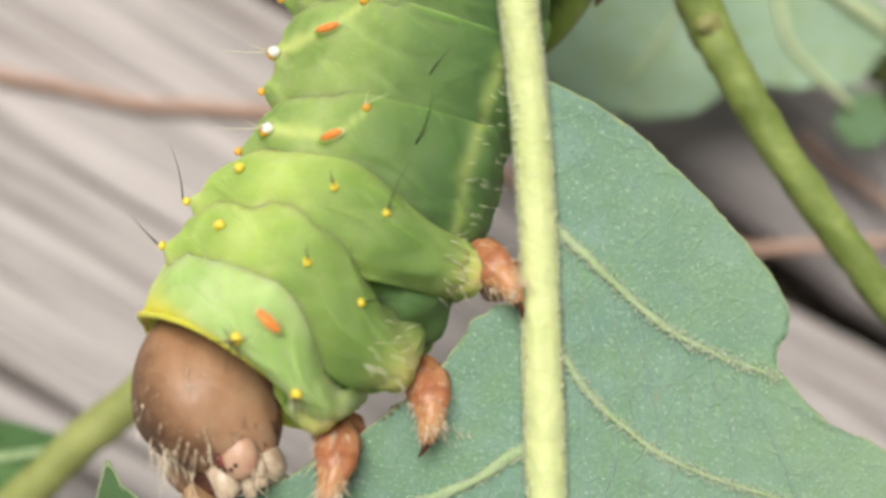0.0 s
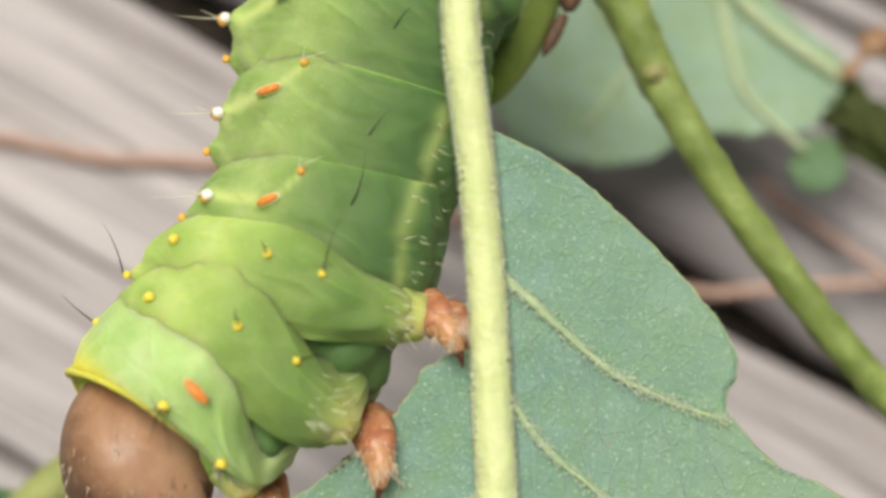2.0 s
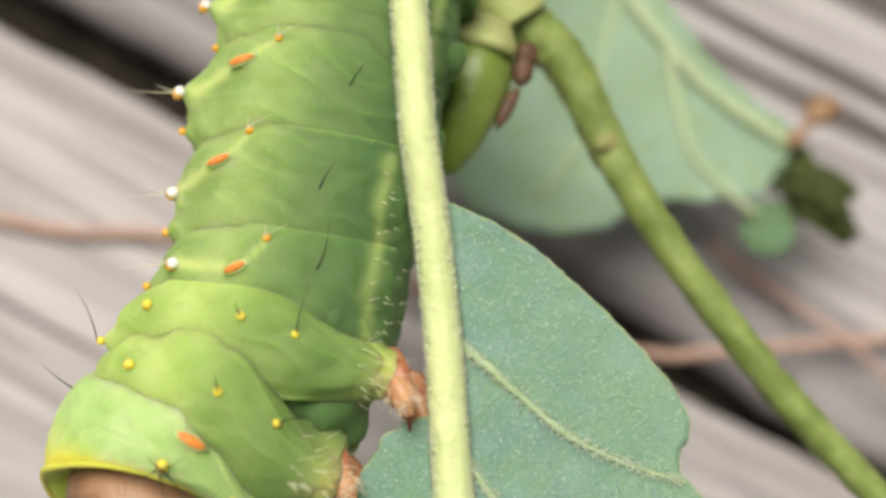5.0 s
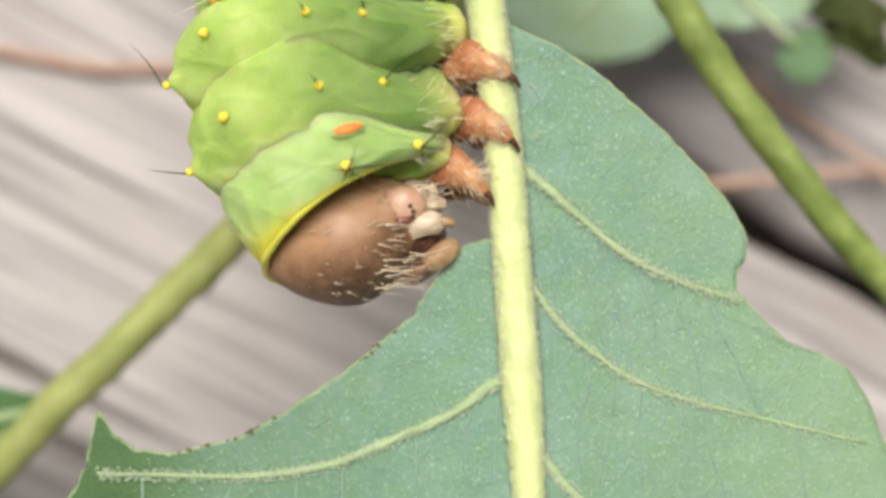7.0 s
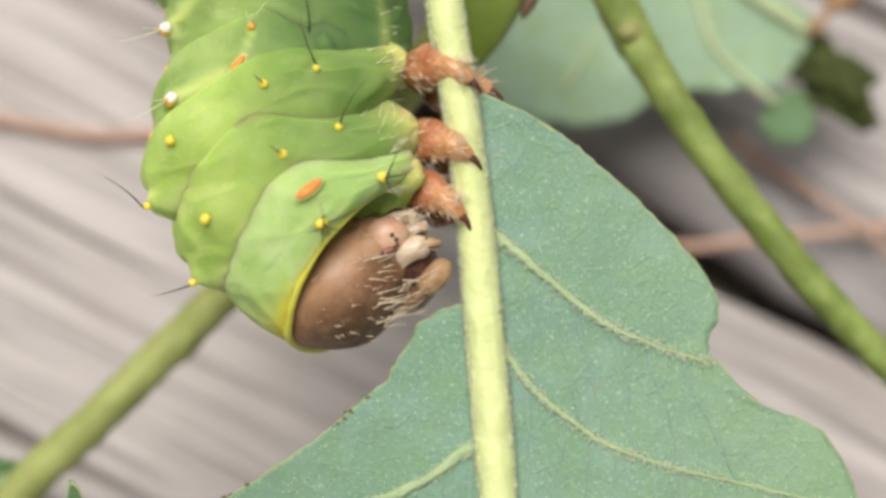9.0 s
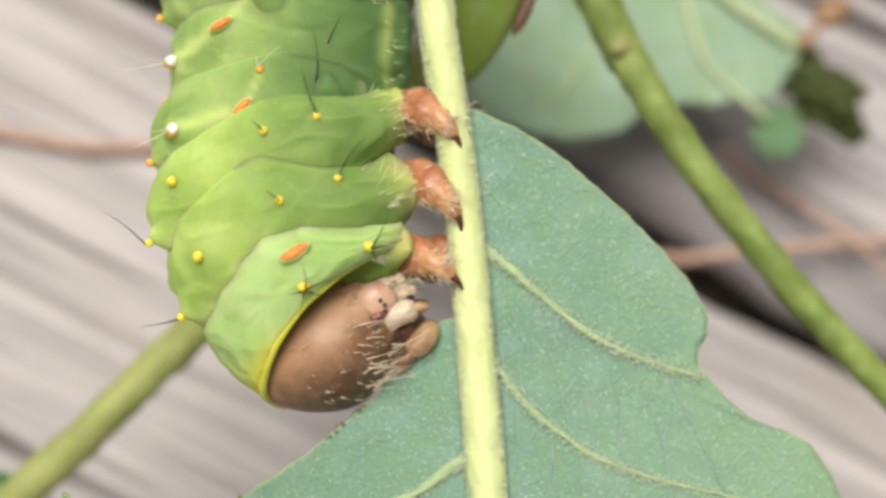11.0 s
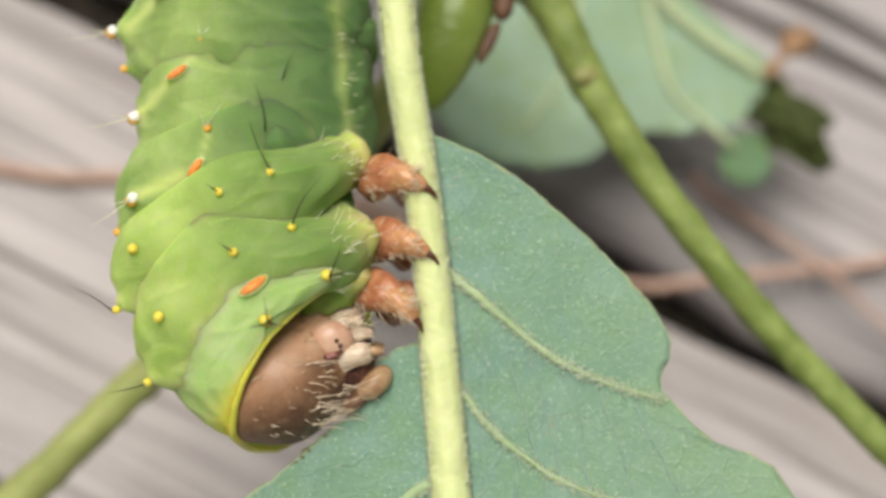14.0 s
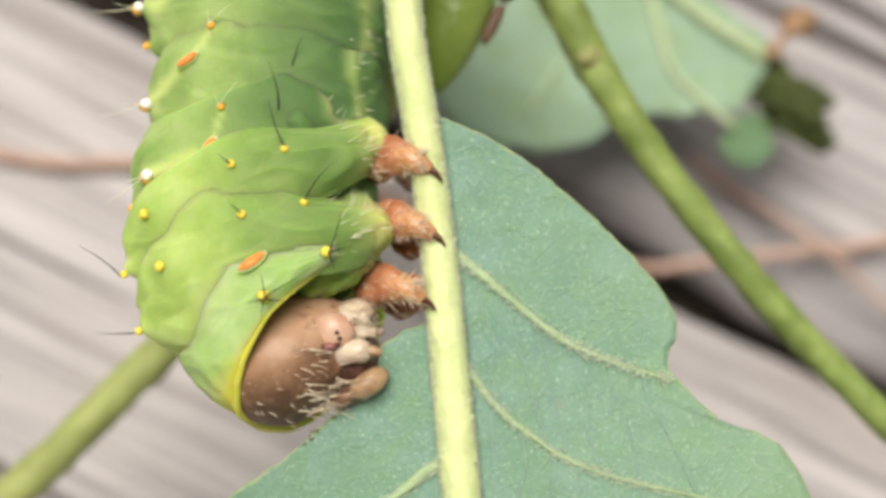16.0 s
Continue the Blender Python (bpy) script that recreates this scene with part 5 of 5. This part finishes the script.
    go(T3.ob, [(0, -12.31, -0.18, -1.48, -8.8, -3.4, -12.9), (0.5, -12.36, 0.07, -1.50, -8.9, -3.2, -14.8), (1, -12.55, -0.40, -1.51, -7.5, -3.3, -13.0), (1.5, -12.69, -0.52, -1.52, -4.7, -3.1, -10.4), (2, -12.67, -0.53, -1.54, -2.6, -3.4, -8.0), (2.5, -12.50, -0.04, -1.54, -4.2, -3.0, -10.7), (3, -12.50, -0.18, -1.54, -1.9, -2.9, -7.0), (3.5, -12.68, -0.57, -1.53, -2.3, -3.0, -6.8), (3.7, -12.76, -0.85, -1.50, -3.3, -2.9, -7.0), (5.8, -11.66, 2.14, -1.27, -1.1, -2.6, -7.4), (6, -11.99, 2.96, -1.24, -0.4, -1.9, -6.6), (6.5, -11.51, 5.38, -1.16, 5.6, -2.6, -0.4), (7, -11.96, 7.50, -1.07, 3.3, 2.1, 10.2), (7.5, -12.59, 8.62, -0.96, 0.9, 9.5, 18.5), (8, -12.65, 6.75, -0.92, 1.6, 10.5, 26.7), (8.5, -12.72, 6.40, -0.91, 2.4, 11.0, 28.5), (9, -12.52, 6.02, -0.92, 1.8, 10.3, 29.5), (9.2, -12.26, 5.19, -0.95, 1.4, 8.0, 35.3), (11.3, -11.82, 4.29, -1.15, 0.7, 4.9, 25.2), (11.5, -11.99, 4.14, -1.17, 0.1, 4.2, 24.6), (12, -11.96, 3.75, -1.14, -1.0, 5.4, 26.2), (12.5, -11.96, 3.36, -1.09, 0.2, 6.3, 29.3), (13, -12.18, 3.11, -1.04, 3.7, 6.7, 33.5), (13.5, -12.44, 3.23, -1.04, 4.4, 7.2, 31.5), (14, -12.12, 2.55, -1.08, 4.4, 4.5, 32.4), (14.5, -11.78, 2.18, -1.10, 3.3, 4.2, 33.9), (15, -11.55, 2.09, -1.12, 2.1, 3.8, 34.0), (15.5, -11.52, 2.11, -1.15, 1.3, 3.6, 33.0), (16, -11.68, 3.12, -1.17, 0.6, 2.3, 26.5)])
    go(A1.ob, [(0, -10.34, 4.15, -3.03, -3.1, -0.3, -11.3), (0.5, -10.41, 4.35, -3.03, -3.0, 0.9, -14.4), (1, -10.51, 3.88, -3.03, -3.1, -0.1, -12.8), (1.5, -10.67, 3.68, -3.04, -3.0, -1.1, -12.4), (2, -10.62, 3.58, -3.04, -1.2, -2.7, -9.8), (2.5, -10.67, 3.97, -3.03, -2.2, -1.1, -12.7), (3, -10.72, 3.77, -3.03, -0.8, -1.1, -10.3), (3.5, -10.74, 3.57, -3.05, -0.6, -1.7, -9.6), (3.7, -10.87, 3.35, -3.05, -1.4, -1.7, -11.4), (5.8, -10.43, 6.31, -3.04, 0.6, 1.5, -2.1), (6, -10.84, 7.28, -3.03, 0.4, 1.9, 0.7), (6.5, -10.69, 9.24, -3.04, -0.1, 4.0, 12.1), (7, -11.81, 11.50, -3.03, -1.2, 8.3, 16.9), (7.5, -13.30, 12.20, -3.01, -3.3, 16.5, 19.3), (8, -13.38, 10.22, -3.01, -2.0, 14.4, 19.3), (8.5, -13.72, 10.03, -3.02, 0.8, 13.7, 17.3), (9, -13.17, 9.36, -3.03, -1.3, 12.3, 18.2), (9.2, -13.27, 8.95, -3.03, 0.3, 12.9, 17.5), (11.3, -12.81, 8.21, -3.01, 2.5, 12.5, 12.4), (11.5, -13.02, 8.11, -3.01, 2.5, 12.7, 14.9), (12, -13.07, 7.80, -3.01, 2.0, 12.6, 14.7), (12.5, -13.10, 7.46, -3.03, 2.2, 11.1, 16.1), (13, -13.06, 7.16, -3.06, 3.5, 8.5, 19.1), (13.5, -13.12, 7.14, -3.07, 4.4, 8.1, 18.2), (14, -13.03, 6.41, -3.07, 5.2, 8.3, 20.8), (14.5, -12.68, 6.03, -3.07, 4.5, 7.1, 20.4), (15, -12.51, 5.99, -3.08, 4.3, 7.0, 20.5), (15.5, -12.40, 6.12, -3.09, 4.7, 5.9, 19.7), (16, -12.42, 6.86, -3.09, 5.6, 6.0, 19.4)])
    go(A2.ob, [(0, -9.25, 9.86, -4.45, 2.2, 2.9, -14.5), (0.5, -9.13, 10.09, -4.46, 4.1, 3.6, -18.9), (1, -9.28, 9.64, -4.46, 2.8, 3.2, -16.8), (1.5, -9.43, 9.66, -4.47, 1.9, 2.2, -15.0), (2, -9.46, 9.52, -4.47, 4.0, 2.0, -14.7), (2.5, -9.32, 9.67, -4.48, 2.1, 1.3, -17.3), (3, -9.39, 9.49, -4.49, 3.7, 0.9, -16.8), (3.5, -9.28, 9.06, -4.50, -0.3, -1.6, -14.2), (3.7, -9.42, 8.88, -4.50, -1.4, -1.1, -16.0), (5.8, -10.41, 11.66, -4.50, -0.2, -0.1, -0.3), (6, -10.92, 12.56, -4.50, -0.2, -0.0, 1.9), (6.5, -11.79, 14.44, -4.50, -0.1, 0.2, 10.7), (7, -13.32, 16.53, -4.50, -0.1, 0.4, 15.7), (7.5, -14.90, 17.15, -4.50, -0.1, 0.9, 17.6), (8, -15.01, 15.32, -4.51, -0.2, 1.7, 17.2), (8.5, -14.94, 15.15, -4.52, -0.3, 3.5, 13.4), (9, -12.45, 14.67, -4.54, -0.7, 7.0, 5.4), (9.2, -14.09, 14.18, -4.54, -0.4, 6.1, 8.5), (11.3, -11.71, 12.84, -4.58, 1.3, 9.5, -3.3), (11.5, -11.94, 12.76, -4.59, 0.2, 9.2, -2.9), (12, -11.96, 12.58, -4.56, -1.8, 10.4, -0.4), (12.5, -12.13, 12.25, -4.55, -3.5, 9.8, 0.6), (13, -12.19, 11.88, -4.55, -4.7, 8.4, 1.9), (13.5, -12.23, 11.85, -4.55, -4.5, 7.9, 1.3), (14, -11.93, 11.29, -4.58, -3.5, 5.6, 1.9), (14.5, -11.65, 11.01, -4.61, -2.9, 4.2, 1.3), (15, -11.45, 10.88, -4.63, -3.3, 4.1, 2.3), (15.5, -11.44, 10.93, -4.64, -3.1, 4.0, 2.3), (16, -11.47, 11.18, -4.63, -2.6, 3.9, 2.4)])
    rear = [(0, -7.61, 15.85, -5.20, -0.1, -0.0, -15.6), (0.5, -7.24, 15.97, -5.20, -0.1, -0.0, -17.3), (1, -7.51, 15.60, -5.20, -0.2, -0.1, -16.6), (1.5, -7.78, 15.64, -5.20, -0.4, -0.2, -15.6), (2, -7.83, 15.51, -5.19, -0.8, -0.3, -15.4), (2.5, -7.56, 15.60, -5.19, -1.7, -0.7, -16.2), (3, -7.72, 15.48, -5.17, -3.4, -1.4, -15.4), (3.5, -8.49, 16.00, -5.14, -6.7, -2.7, -13.3), (3.7, -8.01, 15.01, -5.15, -5.5, -1.9, -13.2), (5.8, -9.43, 18.06, -5.19, -4.7, 3.4, -5.5), (6, -10.86, 18.76, -5.19, -3.4, 2.4, -0.7), (6.5, -12.84, 20.55, -5.20, -1.7, 1.2, 8.7), (7, -14.89, 22.48, -5.20, -0.8, 0.6, 13.9), (7.5, -16.58, 23.02, -5.20, -0.4, 0.3, 15.6), (8, -16.66, 21.35, -5.20, -0.2, 0.2, 15.0), (8.5, -16.14, 21.21, -5.20, -0.1, 0.1, 11.9), (9, -13.63, 20.76, -5.20, -0.1, 0.1, 8.9), (9.2, -14.66, 20.36, -5.20, -0.0, 0.1, 6.9), (11.3, -11.50, 19.04, -5.20, -0.0, 0.3, -2.0), (11.5, -11.62, 18.95, -5.21, -0.1, 0.4, -2.7), (12, -11.67, 18.76, -5.21, -0.1, 0.9, -3.3), (12.5, -10.62, 18.26, -5.23, -0.2, 1.7, -7.6), (13, -12.10, 18.08, -5.21, -0.2, 0.9, -1.6), (13.5, -12.24, 18.04, -5.21, -0.4, 0.6, -0.4), (14, -11.87, 17.51, -5.20, -0.7, 0.5, -1.8), (14.5, -10.64, 17.55, -5.20, -1.4, 0.7, -9.1), (15, -11.42, 17.10, -5.20, -0.9, 0.7, -1.8), (15.5, -11.40, 17.14, -5.21, -0.7, 1.0, -1.5), (16, -10.47, 17.36, -5.22, -0.9, 1.8, -7.2)]
    go(A3.ob, rear)
    for k, ring in enumerate(REAR, 1):
        walk(ring.ob, [(t, pose(x * MM, y * MM, z * MM, rx, ry, rz) @ pose(0.25 * k * MM, 6.3 * k * MM, -0.4 * k * MM, -2.0 * k)) for t, x, y, z, rx, ry, rz in rear])
    go(LEGS[0], [(0, -9.29, -12.74, 1.64, 0.0, -32.4, -90.3), (0.5, -12.43, -13.46, 1.96, 0.0, -25.0, -42.2), (1, -11.70, -13.83, 1.14, 0.0, -45.7, -55.9), (1.5, -10.99, -14.02, 0.56, 0.0, -59.4, -86.2), (2, -10.98, -13.62, 0.92, 0.0, -50.2, -100.7), (2.5, -12.99, -13.48, 1.43, 0.0, -40.3, -65.5), (3, -12.70, -14.37, 1.00, 0.0, -60.8, -79.9), (3.5, -12.91, -15.15, 0.48, 0.0, -78.2, -95.2), (3.7, -12.61, -15.08, 0.34, 0.0, -83.4, -66.2), (5.8, -5.88, -8.96, -0.15, 0.0, -52.9, -115.4), (6, -5.58, -7.90, 0.10, 0.0, -51.1, -74.2), (6.5, -2.77, -3.51, 0.68, 0.0, -34.2, -59.1), (7, -1.55, 0.55, 0.25, 0.0, -39.7, -19.5), (7.5, -1.23, 2.30, 0.25, 0.0, -39.7, -18.8), (8, -1.21, 2.70, 0.25, 0.0, -39.7, -10.7), (8.5, -1.00, 2.57, 0.25, 0.0, -39.7, -14.6), (9, -1.11, 3.21, 0.25, 0.0, -39.7, -20.6), (9.2, -1.51, 1.97, 2.03, 0.0, -21.5, -11.2), (11.3, -1.35, -0.06, 0.25, 0.0, -39.7, -13.3), (11.5, -0.97, -0.02, 0.25, 0.0, -39.7, -13.5), (12, -1.04, 0.64, 0.61, 0.0, -34.1, -23.4), (12.5, -0.79, 0.66, 0.25, 0.0, -39.7, -28.1), (13, -1.43, -0.18, 0.31, 0.0, -38.6, -19.3), (13.5, -1.64, -0.56, 0.51, 0.0, -35.6, -19.8), (14, -1.55, -0.52, 0.74, 0.0, -32.3, -22.9), (14.5, -0.94, -0.12, 0.63, 0.0, -33.9, -28.5), (15, -1.16, -0.07, 0.48, 0.0, -36.2, -36.1), (15.5, -0.71, -0.84, 0.38, 0.0, -37.7, -22.8), (16, -1.57, -1.49, 0.29, 0.0, -39.0, -6.1)])
    go(FAR_LEGS[0], [(0, -9.39, -12.95, -2.72, 0.0, -39.3, -59.9), (0.5, -11.63, -14.01, -2.01, 0.0, -28.7, -29.9), (1, -11.55, -14.11, -2.82, 0.0, -41.0, -33.4), (1.5, -11.21, -13.98, -3.39, 0.0, -51.3, -45.1), (2, -11.25, -13.53, -3.35, 0.0, -50.5, -57.9), (2.5, -12.98, -13.81, -2.75, 0.0, -39.9, -38.5), (3, -13.19, -14.47, -3.38, 0.0, -51.1, -32.1), (3.5, -13.45, -14.96, -3.71, 0.0, -58.3, -25.6), (3.7, -13.07, -14.83, -3.70, 0.0, -57.9, -19.1), (5.8, -6.59, -9.42, -3.60, 0.0, -55.7, -62.6), (6, -5.58, -8.74, -3.07, 0.0, -45.4, -40.2), (6.5, -1.81, -5.08, -2.47, 0.0, -35.4, -38.2), (7, -0.97, -0.26, -2.86, 0.0, -41.7, -17.1), (7.5, -0.28, 1.33, -2.71, 0.0, -39.3, -20.3), (8, 0.44, 2.42, -2.38, 0.0, -34.1, -2.3), (8.5, 0.63, 2.30, -2.24, 0.0, -32.0, -7.4), (9, 0.53, 2.43, -2.32, 0.0, -33.2, -11.4), (9.2, 0.30, 1.59, -2.34, 0.0, -33.5, -8.8), (11.3, 0.38, -0.39, -2.27, 0.0, -32.5, 16.2), (11.5, 0.61, -0.41, -2.31, 0.0, -33.1, 11.1), (12, 0.54, -0.15, -2.47, 0.0, -35.4, -0.8), (12.5, 0.61, -0.24, -2.59, 0.0, -37.3, -10.0), (13, 0.29, -0.75, -2.31, 0.0, -33.1, -1.9), (13.5, 0.24, -1.31, -2.18, 0.0, -31.2, 8.4), (14, 0.25, -1.57, -2.43, 0.0, -34.8, 4.8), (14.5, 0.54, -1.61, -2.61, 0.0, -37.6, -3.7), (15, 0.36, -1.58, -2.66, 0.0, -38.5, -9.9), (15.5, 0.64, -1.84, -2.57, 0.0, -37.0, -14.3), (16, 0.22, -2.36, -2.22, 0.0, -31.7, 5.8)])
    go(LEGS[1], [(0, -4.08, -8.96, 0.71, 0.0, -32.7, -75.5), (0.5, -4.41, -8.98, 0.32, 0.0, -38.6, -72.1), (1, -4.55, -9.03, 0.46, 0.0, -36.4, -70.1), (1.5, -4.59, -9.00, 0.52, 0.0, -35.6, -64.5), (2, -4.45, -8.87, 0.41, 0.0, -37.2, -66.6), (2.5, -4.72, -8.45, 0.25, 0.0, -39.7, -72.1), (3, -5.68, -8.78, 0.25, 0.0, -39.7, -43.5), (3.5, -6.36, -9.49, 0.25, 0.0, -39.7, -25.8), (3.7, -6.11, -9.22, 0.25, 0.0, -39.7, -27.6), (5.8, -4.71, -5.94, 0.25, 0.0, -39.7, -48.7), (6, -4.40, -5.71, 0.25, 0.0, -39.7, -46.3), (6.5, -1.01, -1.21, 0.46, 0.0, -36.4, -61.0), (7, -0.16, 3.58, 0.29, 0.0, -39.0, -14.5), (7.5, -0.23, 7.00, 0.87, 0.0, -30.4, -30.5), (8, -0.60, 6.87, 0.25, 0.0, -39.7, -8.6), (8.5, -0.45, 6.90, 0.43, 0.0, -36.9, -18.7), (9, -0.82, 6.33, 0.38, 0.0, -37.7, -9.6), (9.2, -0.97, 5.65, 0.95, 0.0, -34.1, -3.8), (11.3, -0.83, 4.70, 1.00, 0.0, -28.6, -34.4), (11.5, -0.58, 3.17, 0.25, 0.0, -39.7, -13.0), (12, -0.65, 3.24, 0.30, 0.0, -38.8, -14.8), (12.5, -0.66, 3.25, 0.39, 0.0, -37.4, -16.8), (13, -0.86, 3.18, 0.25, 0.0, -39.7, -15.8), (13.5, -0.92, 2.87, 0.25, 0.0, -39.7, -12.3), (14, -0.77, 2.68, 0.30, 0.0, -38.9, -6.9), (14.5, -0.75, 2.70, 0.82, 0.0, -31.1, -2.1), (15, -0.86, 2.75, 0.25, 0.0, -39.7, -3.7), (15.5, -0.74, 2.68, 1.32, 0.0, -24.3, -7.0), (16, -0.80, 2.64, 0.25, 0.0, -39.7, -6.7)])
    go(FAR_LEGS[1], [(0, -3.89, -9.40, -1.28, 0.0, -18.8, -54.0), (0.5, -4.28, -9.70, -1.32, 0.0, -19.3, -43.9), (1, -4.46, -9.52, -1.34, 0.0, -19.6, -47.0), (1.5, -4.37, -9.31, -1.47, 0.0, -21.3, -53.9), (2, -4.23, -9.04, -1.19, 0.0, -17.6, -60.1), (2.5, -4.68, -8.97, -1.43, 0.0, -20.8, -53.6), (3, -5.43, -9.01, -1.12, 0.0, -16.6, -51.3), (3.5, -6.06, -9.58, -1.26, 0.0, -18.5, -38.3), (3.7, -5.94, -9.43, -1.28, 0.0, -18.7, -35.4), (5.8, -3.10, -6.40, -1.17, 0.0, -17.3, -80.4), (6, -2.77, -5.95, -1.61, 0.0, -23.2, -61.9), (6.5, -0.14, -2.13, -1.66, 0.0, -23.8, -51.2), (7, 1.51, 3.23, -2.11, 0.0, -30.2, -15.7), (7.5, 1.40, 6.58, -2.41, 0.0, -34.6, -9.9), (8, 1.16, 6.55, -2.30, 0.0, -32.9, -9.4), (8.5, 1.30, 6.41, -2.21, 0.0, -31.6, -12.9), (9, 1.06, 5.95, -2.24, 0.0, -32.0, -11.4), (9.2, 0.88, 5.41, -2.45, 0.0, -35.1, -3.4), (11.3, 0.98, 4.39, -2.30, 0.0, -33.0, -0.2), (11.5, 1.14, 3.46, -2.27, 0.0, -32.4, 0.2), (12, 1.08, 3.31, -2.29, 0.0, -32.8, -3.2), (12.5, 1.06, 3.12, -2.31, 0.0, -33.1, -6.3), (13, 0.98, 2.93, -2.15, 0.0, -30.7, -4.4), (13.5, 0.97, 2.57, -2.07, 0.0, -29.6, 0.6), (14, 1.04, 2.20, -2.18, 0.0, -31.1, 0.1), (14.5, 0.99, 2.12, -2.17, 0.0, -31.0, -4.1), (15, 0.92, 1.92, -2.30, 0.0, -33.0, -0.6), (15.5, 1.02, 1.77, -2.34, 0.0, -33.5, 2.5), (16, 0.99, 1.71, -2.19, 0.0, -31.2, 9.4)])
    go(LEGS[2], [(0, -0.93, -1.56, 0.50, 0.0, -35.8, -34.9), (0.5, -0.95, -1.47, 0.64, 0.0, -33.7, -35.7), (1, -1.17, -1.62, 0.29, 0.0, -39.0, -32.8), (1.5, -1.31, -1.71, 0.48, 0.0, -36.2, -30.9), (2, -1.26, -1.58, 0.27, 0.0, -39.4, -36.8), (2.5, -1.49, -1.09, 0.25, 0.0, -39.7, -45.3), (3, -1.35, -1.24, 0.25, 0.0, -39.7, -36.4), (3.5, -1.31, -1.39, 0.25, 0.0, -39.7, -35.7), (3.7, -1.58, -2.12, 0.25, 0.0, -39.7, -23.7), (5.8, -1.21, -0.20, 1.18, 0.0, -26.1, -61.1), (6, -1.66, -0.13, 2.70, 0.0, -6.7, -58.7), (6.5, -1.02, 4.07, 0.59, 0.0, -34.4, -24.5), (7, -0.33, 7.03, 0.25, 0.0, -39.7, -5.6), (7.5, -0.15, 11.30, 0.67, 0.0, -33.2, -34.7), (8, -0.75, 11.40, 0.25, 0.0, -39.7, -13.6), (8.5, -0.44, 11.21, 0.25, 0.0, -39.7, -16.5), (9, -0.64, 11.23, 0.25, 0.0, -39.7, -11.9), (9.2, -1.51, 10.48, 1.22, 0.0, -28.7, -8.7), (11.3, -0.89, 9.19, 0.30, 0.0, -38.8, -27.3), (11.5, -0.84, 8.19, 0.25, 0.0, -39.7, -10.6), (12, -0.78, 8.17, 0.25, 0.0, -39.7, -8.7), (12.5, -0.85, 8.20, 0.25, 0.0, -39.7, -11.2), (13, -0.97, 8.37, 0.25, 0.0, -39.7, -19.4), (13.5, -0.88, 8.10, 0.25, 0.0, -39.7, -22.3), (14, -0.88, 6.76, 0.25, 0.0, -39.7, -4.1), (14.5, -0.78, 6.76, 0.71, 0.0, -32.7, -1.5), (15, -0.91, 6.81, 0.25, 0.0, -39.7, -4.6), (15.5, -0.67, 6.75, 1.02, 0.0, -28.3, -7.1), (16, -0.92, 6.83, 0.25, 0.0, -39.7, -6.6)])
    go(FAR_LEGS[2], [(0, 0.37, -2.89, -2.34, 0.0, -33.4, -15.8), (0.5, 0.32, -2.90, -2.37, 0.0, -34.0, -12.6), (1, 0.16, -2.93, -2.37, 0.0, -34.0, -12.3), (1.5, 0.12, -2.71, -2.38, 0.0, -34.2, -20.8), (2, 0.17, -2.37, -2.28, 0.0, -32.6, -29.5), (2.5, -0.06, -2.18, -2.47, 0.0, -35.5, -28.5), (3, 0.12, -2.04, -2.36, 0.0, -33.8, -38.7), (3.5, 0.04, -2.18, -2.41, 0.0, -34.6, -34.3), (3.7, -0.19, -2.69, -2.48, 0.0, -35.6, -31.2), (5.8, 0.43, -1.45, -1.83, 0.0, -26.3, -68.5), (6, 0.60, -0.93, -1.93, 0.0, -27.6, -57.2), (6.5, 1.21, 3.52, -2.13, 0.0, -30.4, -46.4), (7, 1.08, 6.75, -2.52, 0.0, -36.2, -26.3), (7.5, 0.92, 10.66, -2.88, 0.0, -42.0, -2.5), (8, 0.60, 10.68, -2.83, 0.0, -41.2, 2.7), (8.5, 0.79, 10.40, -2.82, 0.0, -41.0, 1.3), (9, 0.67, 10.23, -2.84, 0.0, -41.4, 1.8), (9.2, 0.97, 9.66, -2.76, 0.0, -40.1, -0.6), (11.3, 0.49, 8.72, -2.94, 0.0, -43.1, 9.5), (11.5, 1.29, 8.07, -2.88, 0.0, -42.0, 10.6), (12, 1.35, 7.78, -2.91, 0.0, -42.5, 9.8), (12.5, 1.29, 7.64, -2.90, 0.0, -42.4, 4.9), (13, 1.19, 7.67, -2.79, 0.0, -40.5, -3.7), (13.5, 1.24, 7.43, -2.77, 0.0, -40.2, -4.9), (14, 1.25, 6.61, -2.71, 0.0, -39.2, -6.8), (14.5, 1.28, 6.42, -2.76, 0.0, -40.0, -7.3), (15, 1.20, 6.39, -2.80, 0.0, -40.7, -6.9), (15.5, 1.36, 6.34, -2.83, 0.0, -41.2, -5.5), (16, 1.20, 6.47, -2.86, 0.0, -41.7, -6.0)])


motions()
